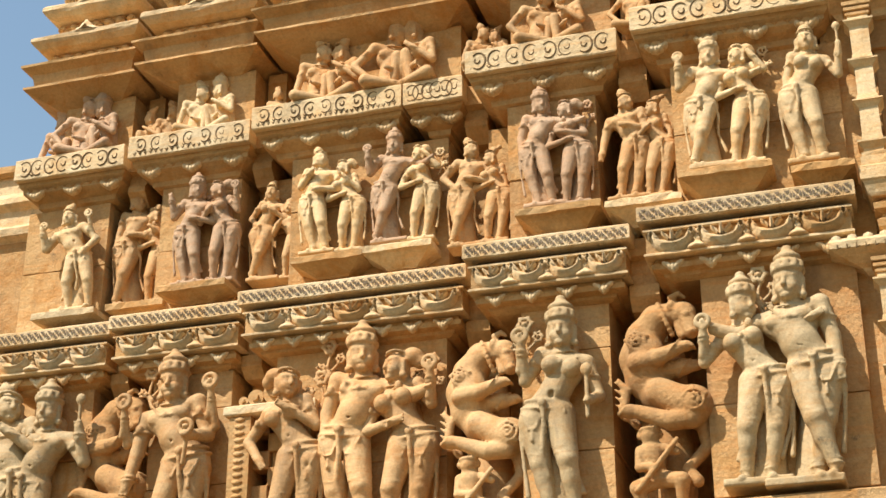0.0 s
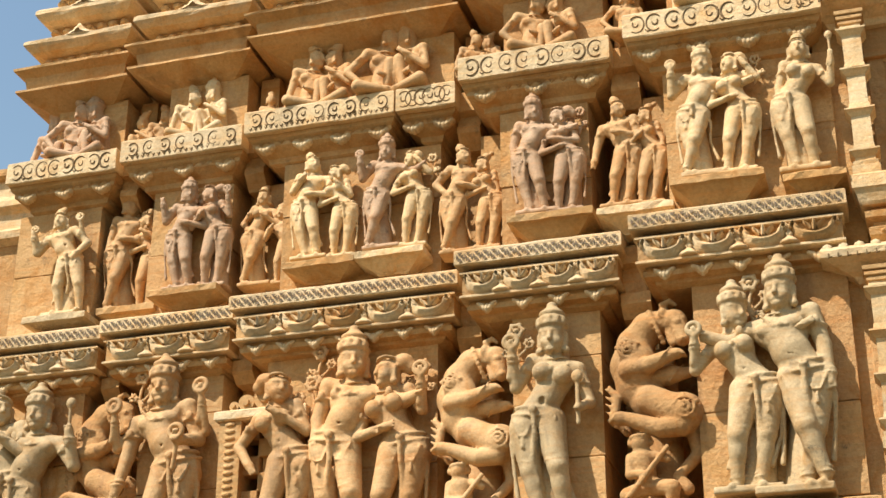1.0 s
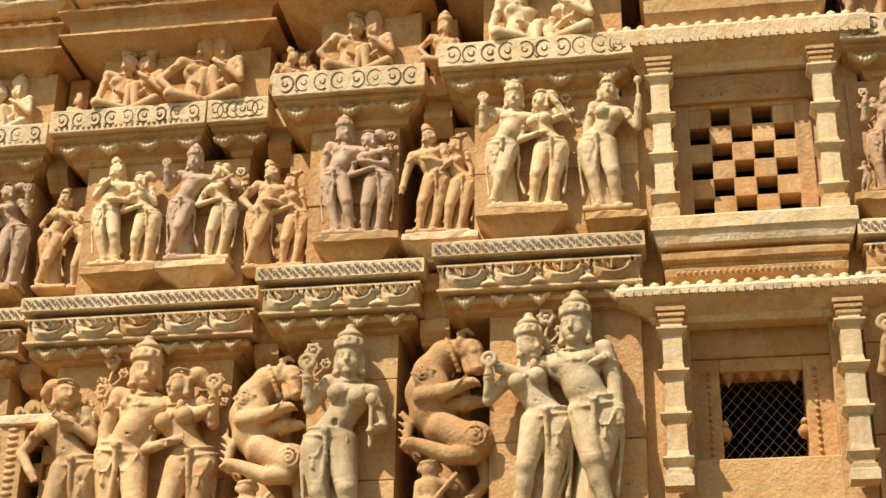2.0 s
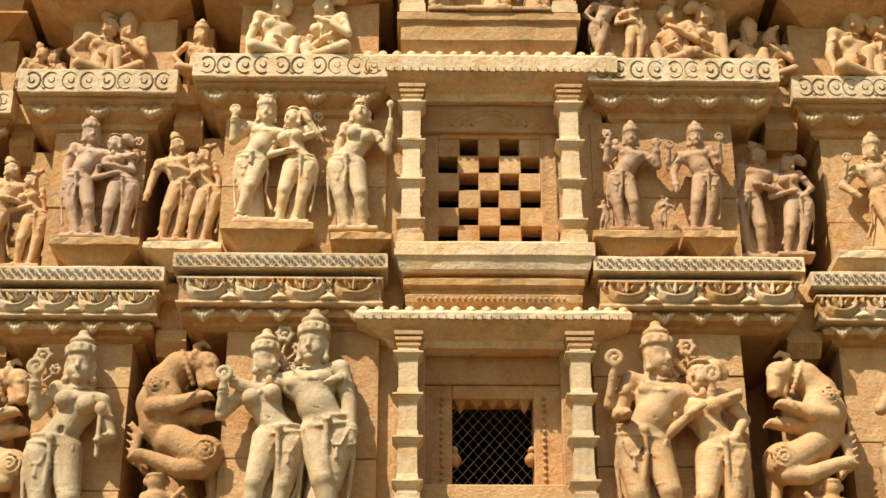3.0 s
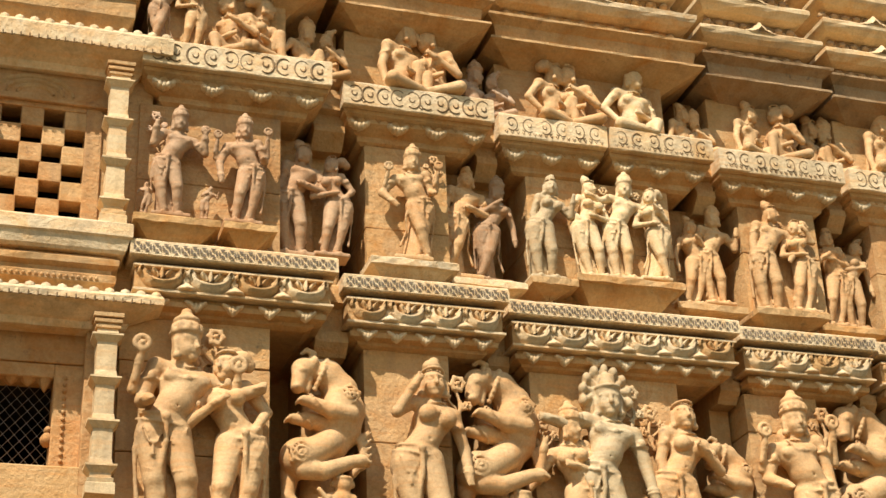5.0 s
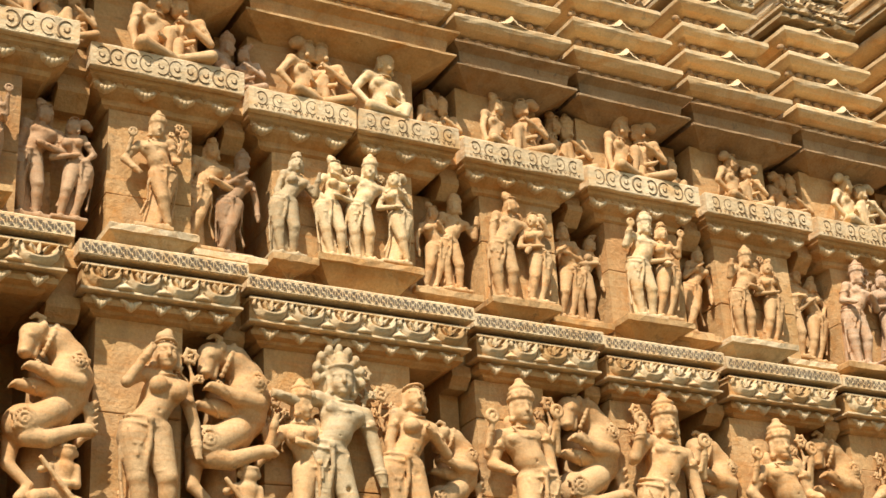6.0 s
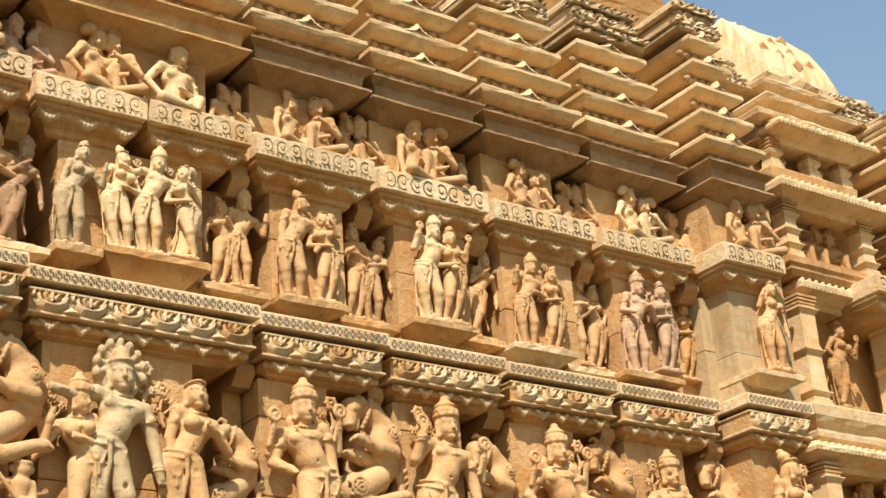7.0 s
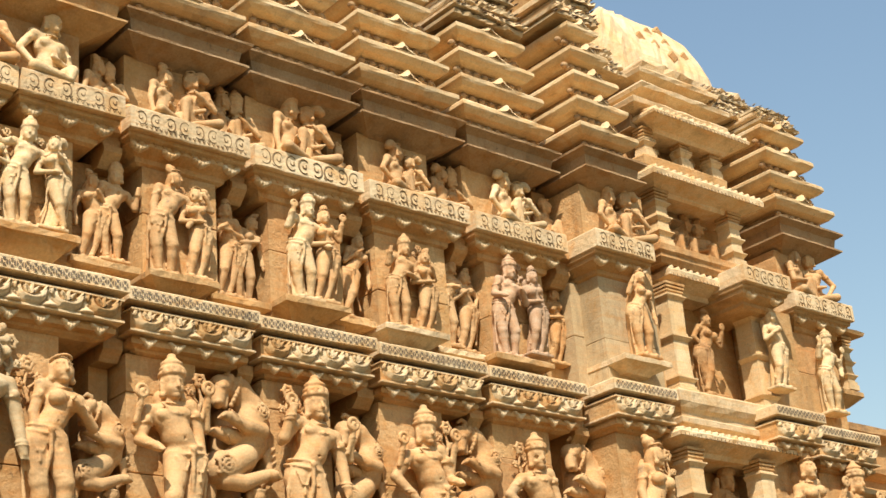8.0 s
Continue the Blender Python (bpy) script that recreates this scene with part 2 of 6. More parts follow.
ARM = {
    "down": ((0.045, -0.005, -0.155), (0.05, -0.04, -0.30)),
    "hip": ((0.105, 0.0, -0.125), (0.025, -0.055, -0.235)),
    "chest": ((0.06, -0.03, -0.145), (-0.055, -0.105, -0.055)),
    "across": ((0.05, -0.03, -0.155), (-0.12, -0.095, -0.14)),
    "up": ((0.085, -0.025, -0.115), (0.080, -0.075, 0.015)),
    "out": ((0.10, -0.03, -0.05), (0.21, -0.055, -0.02)),
    "front": ((0.055, 0.0, -0.155), (0.03, -0.11, -0.20)),
    "head": ((0.085, -0.045, -0.06), (0.0, -0.075, 0.055)),
}


def carve_head(c, x, y, z, turn, crown, s=1.0):
    """An oval head with features, ear rings, hair band and headdress; z is its middle."""
    w = turn * 0.85
    co, si = math.cos(w), math.sin(w)
    F = lambda lat, fwd, up: (x + s * (lat * co + fwd * si), y + s * (lat * si - fwd * co), z + s * up)
    tx = 0.03 * turn
    c.egg((x, y, z), (0.047 * s, 0.050 * s, 0.060 * s), 0.012)
    c.egg(F(0, 0.012, -0.022), (0.038 * s, 0.038 * s, 0.040 * s), 0.014)
    c.egg(F(0, 0.034, -0.052), (0.016 * s, 0.016 * s, 0.011 * s), 0.012)
    for e in (-1, 1):
        c.egg(F(e * 0.021, 0.050, 0.006), (0.016 * s, 0.014 * s, 0.0105 * s), 0.006, True)
        c.egg(F(e * 0.020, 0.036, 0.005), (0.014 * s, 0.010 * s, 0.0075 * s), 0.002)
        c.limb(F(e * 0.004, 0.047, 0.022), F(e * 0.036, 0.032, 0.022), 0.006 * s, 0.005 * s, 0.004)
    c.limb(F(0, 0.046, 0.022), F(0, 0.058, -0.013), 0.0060 * s, 0.0095 * s, 0.004)
    c.limb(F(-0.018, 0.054, -0.0405), F(0.018, 0.054, -0.0405), 0.0055 * s, 0.0055 * s, 0.003, True)
    c.limb(F(-0.013, 0.044, -0.031), F(0.013, 0.044, -0.031), 0.0075 * s, 0.0075 * s, 0.003)
    c.limb(F(-0.010, 0.043, -0.047), F(0.010, 0.043, -0.047), 0.0070 * s, 0.0070 * s, 0.003)
    for e in (-1, 1):
        c.egg(F(e * 0.022, 0.032, -0.018), (0.016 * s, 0.014 * s, 0.016 * s), 0.012)
        c.limb(F(e * 0.048, 0.0, 0.012), F(e * 0.049, 0.002, -0.03), 0.012 * s, 0.010 * s, 0.006)
        c.egg(F(e * 0.050, 0.004, -0.046), (0.015 * s, 0.015 * s, 0.015 * s), 0.004)
    c.ring((x, y + 0.003, z + 0.044 * s), 0.042 * s, 0.045 * s, 0.0065 * s, (0, -0.25))
    c.limb(F(0, -0.02, -0.02), F(0, -0.015, -0.075), 0.036 * s, 0.034 * s, 0.012)
    if crown == "tall":
        for i in range(3):
            c.ring((x, y, z + (0.050 + 0.024 * i) * s), (0.052 - 0.006 * i) * s, (0.054 - 0.006 * i) * s, 0.0085 * s, k=0.005)
        c.limb((x, y, z + 0.035 * s), (x, y, z + 0.095 * s), 0.050 * s, 0.038 * s)
        c.egg((x, y, z + 0.135 * s), (0.020 * s, 0.020 * s, 0.014 * s), 0.006)
        for i in range(5):
            a = math.pi * (0.15 + 0.175 * i)
            c.egg((x - 0.052 * s * math.cos(a), y - 0.054 * s * math.sin(a), z + 0.062 * s), (0.012 * s, 0.010 * s, 0.020 * s), 0.005)
    elif crown == "bun":
        c.egg((x - tx, y + 0.006, z + 0.072 * s), (0.036 * s, 0.034 * s, 0.030 * s), 0.008)
        c.egg((x - tx * 2 + 0.014 * s, y + 0.02, z + 0.10 * s), (0.022 * s, 0.022 * s, 0.018 * s), 0.008)
    elif crown == "side":
        c.egg((x - tx * 3, y + 0.012, z + 0.040 * s), (0.044 * s, 0.040 * s, 0.038 * s), 0.008)
        c.egg((x - tx * 4.4, y + 0.016, z + 0.020 * s), (0.030 * s, 0.030 * s, 0.030 * s), 0.008)
    elif crown == "hood":
        c.limb((x, y, z + 0.04 * s), (x, y, z + 0.10 * s), 0.046 * s, 0.030 * s)
        c.ring((x, y, z + 0.06 * s), 0.048 * s, 0.050 * s, 0.008 * s, k=0.005)
        c.egg((x, y + 0.05, z + 0.03 * s), (0.105 * s, 0.030 * s, 0.125 * s), 0.01)
        for i in range(9):
            a = math.pi * (-0.05 + 1.1 * i / 8)
            c.egg((x + 0.100 * s * math.cos(a), y + 0.022, z + 0.03 * s + 0.120 * s * math.sin(a)), (0.017 * s, 0.024 * s, 0.024 * s), 0.016)
            c.limb((x + 0.03 * s * math.cos(a), y + 0.022, z + 0.05 * s), (x + 0.095 * s * math.cos(a), y + 0.020, z + 0.03 * s + 0.112 * s * math.sin(a)), 0.012 * s, 0.014 * s, 0.004)


def carve_arm(c, sh, s, how, r=0.031, hold=0, rnd=None):
    (ex, ey, ez), (hx, hy, hz) = ARM[how]
    j = (lambda: rnd.uniform(-0.012, 0.012)) if rnd else (lambda: 0)
    el = (sh[0] + s * ex + j(), sh[1] + ey, sh[2] + ez + j())
    ha = (sh[0] + s * hx + j(), sh[1] + hy, sh[2] + hz + j())
    c.limb(sh, el, r, r * 0.80, 0.008)
    c.limb(el, ha, r * 0.82, r * 0.58, 0.006)
    d = np.array(ha) - np.array(el)
    d /= np.linalg.norm(d) + 1e-9
    tip = np.array(ha) + d * 0.030
    c.limb(ha, tip, r * 0.66, r * 0.52, 0.006)
    # fingers, bracelets and armlets
    side = np.array((-d[2], 0.0, d[0]))
    for q in (-1, 0, 1):
        c.limb(tip + side * q * r * 0.34, tip + d * 0.026 + side * q * r * 0.42 + np.array((0, -0.004, 0)), r * 0.24, r * 0.17, 0.003)
    for q in (0.012, 0.030):
        c.egg(np.array(ha) - d * q, (r * 0.86, r * 0.86, r * 0.30), 0.003)
    mid = (np.array(sh) * 0.55 + np.array(el) * 0.45)
    c.egg(mid, (r * 1.20, r * 1.20, r * 0.30), 0.003)
    c.egg(mid + np.array((0, -r * 1.05, r * 0.35)), (r * 0.42, r * 0.30, r * 0.55), 0.003)
    if hold == 1:
        c.hoop(tip + np.array((0, -0.006, 0.035)), 0.030, 0.012)
        c.egg(tip + np.array((0, -0.006, 0.035)), (0.014, 0.018, 0.014), 0.006)
        c.limb(tip + np.array((0, 0.01, -0.01)), tip + np.array((-0.02, 0.03, -0.12)), 0.010, 0.012, 0.010)
    elif hold == 2:
        c.limb(tip + np.array((0, 0, -0.07)), tip + np.array((0, 0, 0.13)), 0.010, 0.010, 0.008)
        c.egg(tip + np.array((0, 0, 0.14)), (0.026, 0.02, 0.03), 0.008)
    return ha


def carve_body(c, rnd, female, sway, arms, crown, turn, legs, hold, four, ox=0.0):
    """One standing figure in a swayed stance."""
    hip = (ox + 0.060 * sway, 0, 0.475)
    chest = (ox - 0.026 * sway, -0.006, 0.665)
    tilt = 0.030 * sway
    hw, sw = (0.064, 0.098) if female else (0.060, 0.124)
    # stone left standing behind the figure
    c.chain([(hip[0] * 0.5, 0.075, 0.02), (hip[0], 0.075, 0.46), (chest[0], 0.075, 0.80)], [0.085, 0.060, 0.050], 0.006)
    # legs, parted by a deep groove
    for s in (-1, 1):
        hj = (hip[0] + s * hw * 0.80, 0.0, 0.455 + s * -0.012 * sway)
        free = s != np.sign(sway)
        if legs == "cross" and free:
            kn, an = (hip[0] + s * 0.006, -0.058, 0.255), (hip[0] - s * 0.060, -0.034, 0.055)
        elif legs == "stride":
            kn, an = (hip[0] + s * 0.095, -0.03, 0.255), (hip[0] + s * 0.090, 0.0, 0.055)
        elif free:
            kn, an = (hip[0] + s * 0.072 - 0.024 * sway, -0.046, 0.255), (hip[0] + s * 0.070 - 0.045 * sway, -0.004, 0.05)
        else:
            kn, an = (hip[0] + s * 0.048 - 0.018 * sway, -0.014, 0.255), (hip[0] + s * 0.040 - 0.050 * sway, 0.0, 0.05)
        c.limb(hj, kn, 0.076 if female else 0.070, 0.047, 0.006)
        c.limb(kn, an, 0.044, 0.028, 0.010)
        c.egg((kn[0], kn[1] - 0.026, kn[2]), (0.028, 0.020, 0.026), 0.012)
        c.egg((kn[0] * 0.7 + an[0] * 0.3, kn[1] + 0.014, 0.190), (0.038, 0.040, 0.060), 0.014)
        c.limb((an[0], 0.004, 0.024), (an[0] + s * 0.016, -0.080, 0.014), 0.024, 0.017, 0.008)
        c.ring((an[0], an[1], 0.064), 0.030, 0.030, 0.006, k=0.003)
        c.ring((an[0], an[1], 0.082), 0.029, 0.029, 0.004, k=0.003)
        # hem of the thin garment, with a jewel loop swinging from the belt
        c.ring((hj[0] * 0.18 + kn[0] * 0.82, kn[1] * 0.82, 0.292), 0.050, 0.051, 0.0038, (0.15 * s, 0.2), 0.003)
        px, pz = hj[0], 0.470
        c.chain([(px + s * (-0.045 + 0.03 * q), -0.062 - 0.012 * math.sin(math.pi * q / 3), pz - 0.085 * math.sin(math.pi * q / 3)) for q in range(4)], [0.0055] * 4, 0.003)
        c.limb((px, -0.070, pz - 0.085), (px, -0.068, pz - 0.125), 0.006, 0.009, 0.003)
    # pelvis, waist, chest
    c.egg((hip[0], 0.004, 0.490), (0.118 if female else 0.108, 0.076, 0.064), 0.016)
    wx = hip[0] * 0.42 + chest[0] * 0.58
    wr = 0.063 if female else 0.076
    c.limb((hip[0], -0.002, 0.52), (wx, -0.006, 0.590), 0.070, wr, 0.022)
    c.limb((wx, -0.006, 0.590), (chest[0], -0.006, 0.650), wr, 0.070, 0.022)
    c.egg((chest[0], -0.002, 0.675), (0.092 if female else 0.114, 0.064, 0.074), 0.022)
    c.egg((wx + 0.006 * sway, -0.048, 0.556), (0.034, 0.022, 0.026), 0.018)
    c.egg((wx + 0.006 * sway, -0.072, 0.560), (0.006, 0.010, 0.007), 0.003, True)
    if female:
        for s in (-1, 1):
            c.egg((chest[0] + s * 0.046, -0.064, 0.670 + s * tilt * 0.4), (0.044, 0.044, 0.044), 0.003)
    else:
        for s in (-1, 1):
            c.egg((chest[0] + s * 0.048, -0.046, 0.690 + s * tilt * 0.4), (0.052, 0.024, 0.032), 0.008)
    # shoulders and neck
    nk = (chest[0] - 0.006 * sway, 0.0, 0.770)
    sh = {s: (chest[0] + s * sw, 0.004, 0.728 + s * tilt) for s in (-1, 1)}
    c.limb(sh[-1], sh[1], 0.038, 0.038, 0.022)
    hd = (nk[0] + 0.022 * sway * 0.5, -0.014, 0.838)
    c.limb(nk, hd, 0.030, 0.029, 0.010)
    c.ring((nk[0], -0.006, 0.756), 0.050, 0.044, 0.006, (0, 0.25), 0.003)
    c.ring((chest[0], -0.020, 0.728), 0.068, 0.056, 0.006, (0, 0.75), 0.003)
    c.egg((chest[0], -0.080 if female else -0.072, 0.688), (0.012, 0.012, 0.016), 0.003)
    if female:
        c.limb((chest[0], -0.078, 0.690), (wx, -0.066, 0.600), 0.0055, 0.0055, 0.003)
    else:
        c.chain([(sh[-1][0] * 0.6 + chest[0] * 0.4, -0.058, 0.735), (chest[0], -0.070, 0.655), (wx + 0.04, -0.066, 0.575)], [0.007] * 3, 0.003)
    # belt with a clasp, sash and scarf ends
    c.ring((hip[0], 0.0, 0.530), 0.090, 0.070, 0.009, (0.12 * sway, 0.1), 0.003)
    c.ring((hip[0], 0.0, 0.500), 0.106, 0.076, 0.0085, (0.12 * sway, 0.2), 0.003)
    c.egg((hip[0], -0.088, 0.508), (0.020, 0.012, 0.020), 0.004)
    c.chain([(hip[0], -0.084, 0.500), (hip[0] + 0.004, -0.074, 0.40), (hip[0] + 0.014 * sway, -0.048, 0.27), (hip[0] - 0.006 * sway, -0.030, 0.19)], [0.011, 0.012, 0.011, 0.015], 0.004)
    for s in (-1, 1):
        c.chain([(hip[0] + s * 0.100, -0.030, 0.49), (hip[0] + s * 0.114, -0.012, 0.38), (hip[0] + s * 0.105, 0.0, 0.25), (hip[0] + s * 0.120 - 0.03 * sway, 0.0, 0.12)], [0.009, 0.011, 0.009, 0.013], 0.006)
    for s, how, hl in zip((-1, 1), arms, hold):
        carve_arm(c, sh[s], s, how, 0.034 if female else 0.040, hl, rnd)
    if four:
        for s in (-1, 1):
            carve_arm(c, (sh[s][0], 0.025, sh[s][2]), s, "up", 0.026, 1, rnd)
    carve_head(c, hd[0], hd[1] - 0.004, hd[2] + 0.006, turn, crown, 1.20)


def put_statue(name, me, x, y, z, label, group, rz=0):
    ob = new(name, me)
    ob.matrix_basis = pose(x, y, EYE + z, 0, 0, rz)
    return tagged(ob, label, "statue", group)


def standing(x, y, z, h, stone, label, lean=0.0, sway=1, female=False, arms=("down", "hip"), crown="tall", turn=0.0, legs="stand", hold=(0, 0), four=False, slab=True, voxel=0.0078, group="figures of the middle row", rz=0):
    rnd = random.Random(int((x + 20) * 1000) + int(z * 100))
    c = Clay((-0.36, -0.21, -0.03), (0.36, 0.105, 1.10), voxel / h)
    carve_body(c, rnd, female, sway, arms, crown, turn, legs, hold, four)
    if slab:
        c.brick((0, 0.0, -0.004), (0.15, 0.085, 0.014), 0.004)
    for _ in range(3):
        c.egg((rnd.uniform(-0.12, 0.12), rnd.uniform(-0.12, -0.03), rnd.uniform(0.1, 0.9)), (0.012, 0.012, 0.016), 0.012, True)
    return put_statue("statue", c.mesh("statue", h * (0.975 if crown in ("tall", "hood") else 1.02), stone, lean / h), x, y, z, label, group, rz)


def seated(x, y, z, h, stone, label, side=1, female=False, arms=("across", "hip"), crown="bun", turn=0.0, voxel=0.0094, knee=0.0, group="figures of the upper row", rz=0, lean=0.0):
    """Sits with one leg folded flat and the other knee drawn up or hanging; h from seat to crown."""
    rnd = random.Random(int((x + 20) * 1000) + 5)
    s0 = 1.75
    c = Clay((-0.36 * s0, -0.24 * s0, -0.05), (0.36 * s0, 0.085 * s0, 1.08), voxel / h)
    q = s0

    class Up:
        """The same clay, with a standing figure's upper body lowered onto the seat."""
        def T(self, p):
            p = np.array(p, float)
            return np.array((p[0] * q, p[1] * q, (p[2] - 0.43) * q))
        def limb(self, a, b, ra, rb, k=0.018, cut=False):
            c.limb(self.T(a), self.T(b), ra * q, rb * q, k * 1.2, cut)
        def chain(self, pts, radii, k=0.018):
            c.chain([self.T(p) for p in pts], [r * q for r in radii], k * 1.2)
        def egg(self, p, r, k=0.018, cut=False):
            c.egg(self.T(p), np.array(r) * q, k * 1.2, cut)
        def ring(self, p, rx, ry, t, tilt=(0, 0), k=0.006):
            c.ring(self.T(p), rx * q, ry * q, t * q, tilt, k * 1.2)
        def hoop(self, p, r, t, k=0.006):
            c.hoop(self.T(p), r * q, t * q, k * 1.2)

    u = Up()
    hipx = 0.02 * side
    u.egg((hipx, 0.01, 0.475), (0.092, 0.075, 0.052), 0.014)
    u.chain([(hipx, 0.06, 0.44), (0, 0.06, 0.80)], [0.060, 0.045], 0.006)
    for s in (-1, 1):
        hj = (hipx + s * 0.052, -0.02, 0.468)
        if s == side:
            kn = (hipx + s * 0.140, -0.100, 0.474)
            an = (hipx - s * 0.02, -0.132, 0.450)
        else:
            kn = (hipx + s * (0.105 - 0.02 * knee), -0.112, 0.52 + 0.14 * knee)
            an = (hipx + s * (0.06 + 0.05 * knee), -0.128, 0.452 - 0.05 * (1 - knee))
        u.limb(hj, kn, 0.053, 0.037, 0.008)
        u.limb(kn, an, 0.036, 0.023, 0.004)
        u.limb(an, (an[0] - s * 0.048 * (1 if s == side else -0.5), an[1] - 0.022, an[2] - 0.012), 0.023, 0.015, 0.006)
        u.egg((an[0], an[1], an[2] + 0.008), (0.029, 0.029, 0.010), 0.003)
        u.egg((kn[0] * 0.8 + hj[0] * 0.2, kn[1] * 0.8, kn[2] * 0.8 + hj[2] * 0.2), (0.044, 0.046, 0.014), 0.003)
    chest = (hipx * 0.2 + 0.012 * turn, -0.006, 0.665)
    u.limb((hipx, 0, 0.50), (hipx * 0.5, -0.004, 0.575), 0.066, 0.050 if female else 0.060, 0.020)
    u.limb((hipx * 0.5, -0.004, 0.575), (chest[0], -0.004, 0.645), 0.050 if female else 0.060, 0.068, 0.020)
    u.egg((chest[0], 0, 0.675), (0.084 if female else 0.098, 0.058, 0.070), 0.018)
    for s in (-1, 1):
        if female:
            u.egg((chest[0] + s * 0.043, -0.060, 0.668), (0.038, 0.038, 0.038), 0.003)
        else:
            u.egg((chest[0] + s * 0.044, -0.044, 0.688), (0.046, 0.022, 0.030), 0.008)
    sw = 0.088 if female else 0.104
    sh = {s: (chest[0] + s * sw, 0.004, 0.728 + s * 0.016 * side) for s in (-1, 1)}
    u.limb(sh[-1], sh[1], 0.036, 0.036, 0.020)
    u.limb((chest[0], 0, 0.77), (chest[0] + 0.018 * turn, -0.014, 0.838), 0.030, 0.029, 0.008)
    u.chain([(sh[-1][0] * 0.5, -0.055, 0.735), (chest[0], -0.070, 0.655), (hipx + 0.04, -0.068, 0.56)], [0.006] * 3, 0.003)
    u.ring((chest[0], -0.006, 0.754), 0.050, 0.046, 0.007, (0, 0.25), 0.003)
    u.ring((hipx, 0, 0.520), 0.080, 0.068, 0.008, k=0.003)
    for s, how in zip((-1, 1), arms):
        carve_arm(u, sh[s], s, how, 0.029, 0, rnd)
    carve_head(u, chest[0] + 0.024 * turn, -0.018, 0.842, turn, crown, 1.12)
    lean += 0.015 * h * turn
    return put_statue("statue", c.mesh("statue", h, stone, lean / h), x, y + 0.055, z, label, group, rz + 34 * turn)


def beast(x, y, z, h, stone, label, face=1, rider=True, voxel=0.0092, group="rearing beasts between the piers"):
    """A rearing horned lion: bowed head, arched neck and back, thigh thrust forward over a folded shank; face: the side it looks to."""
    c = Clay((-0.34, -0.23, -0.03), (0.34, 0.10, 1.05), voxel / h)
    s = face
    P = lambda a, b, d: (s * a, b, d)
    # back: one arc from the nape over the shoulders down to the waist
    c.chain([P(0.045, -0.02, 0.915), P(-0.035, -0.01, 0.895), P(-0.100, 0.0, 0.820), P(-0.128, 0.0, 0.720), P(-0.110, 0.0, 0.620), P(-0.040, -0.01, 0.535), P(0.050, -0.02, 0.480)],
            [0.058, 0.070, 0.080, 0.086, 0.080, 0.078, 0.086], 0.03)
    c.egg(P(-0.080, -0.05, 0.700), (0.085, 0.075, 0.115), 0.03)
    # haunch and thigh, then the shank folded back to the paw
    c.egg(P(0.110, -0.045, 0.455), (0.098, 0.098, 0.100), 0.02)
    c.limb(P(-0.030, -0.07, 0.530), P(0.115, -0.085, 0.440), 0.066, 0.078, 0.015)
    c.chain([P(0.105, -0.105, 0.385), P(0.020, -0.115, 0.375), P(-0.130, -0.105, 0.435)], [0.050, 0.043, 0.032], 0.004)
    c.egg(P(-0.165, -0.105, 0.440), (0.044, 0.036, 0.034), 0.006)
    for q in range(4):
        c.limb(P(-0.180, -0.13 + 0.018 * q, 0.450), P(-0.208, -0.13 + 0.018 * q, 0.425), 0.013, 0.010, 0.003)
    c.chain([P(0.150, -0.01, 0.400), P(0.165, -0.03, 0.270), P(0.070, -0.05, 0.170), P(0.110, -0.06, 0.110)], [0.046, 0.030, 0.024, 0.030], 0.008)
    # head: muzzle turned to the chest, open jaw, brow, ear, curled horn
    c.egg(P(0.090, -0.04, 0.905), (0.062, 0.062, 0.058), 0.012)
    c.limb(P(0.110, -0.06, 0.880), P(0.128, -0.075, 0.800), 0.042, 0.034, 0.008)
    c.limb(P(0.070, -0.05, 0.850), P(0.082, -0.065, 0.790), 0.024, 0.018, 0.003)
    c.egg(P(0.136, -0.095, 0.795), (0.024, 0.022, 0.018), 0.003)
    c.egg(P(0.112, -0.100, 0.882), (0.018, 0.012, 0.015), 0.003)
    c.limb(P(0.080, -0.085, 0.915), P(0.140, -0.080, 0.902), 0.013, 0.009, 0.004)
    c.egg(P(0.045, -0.080, 0.935), (0.022, 0.016, 0.030), 0.004)
    c.chain([P(0.055, -0.03, 0.955), P(0.040, -0.04, 0.990), P(0.075, -0.045, 1.005), P(0.100, -0.04, 0.985)], [0.018, 0.016, 0.013, 0.010], 0.004)
    # beaded collar and mane curls
    for i in range(8):
        f = i / 7
        c.egg(P(-0.020 + 0.060 * f, -0.030 - 0.055 * math.sin(math.pi * (0.2 + 0.6 * f)), 0.955 - 0.155 * f), (0.014, 0.014, 0.014), 0.002)
    for i in range(9):
        f = i / 8
        c.egg(P(-0.195 + 0.165 * f, -0.005, 0.700 + 0.245 * f ** 0.7), (0.016, 0.040, 0.018), 0.004)
    # swirls on shoulder and haunch
    for cx, cy, cz, r in ((-0.120, -0.112, 0.770, 0.040), (0.130, -0.152, 0.455, 0.046)):
        for rr in (r, r * 0.52):
            c.hoop(P(cx, cy + (r - rr) * -0.35, cz), rr, 0.0085, 0.003)
        c.egg(P(cx, cy - 0.012, cz), (0.011, 0.011, 0.011), 0.003)
        for i in range(5):
            a = 0.4 + i * 1.256
            c.egg(P(cx + r * 1.25 * math.cos(a), cy + 0.012, cz + r * 1.25 * math.sin(a)), (0.013, 0.014, 0.013), 0.003)
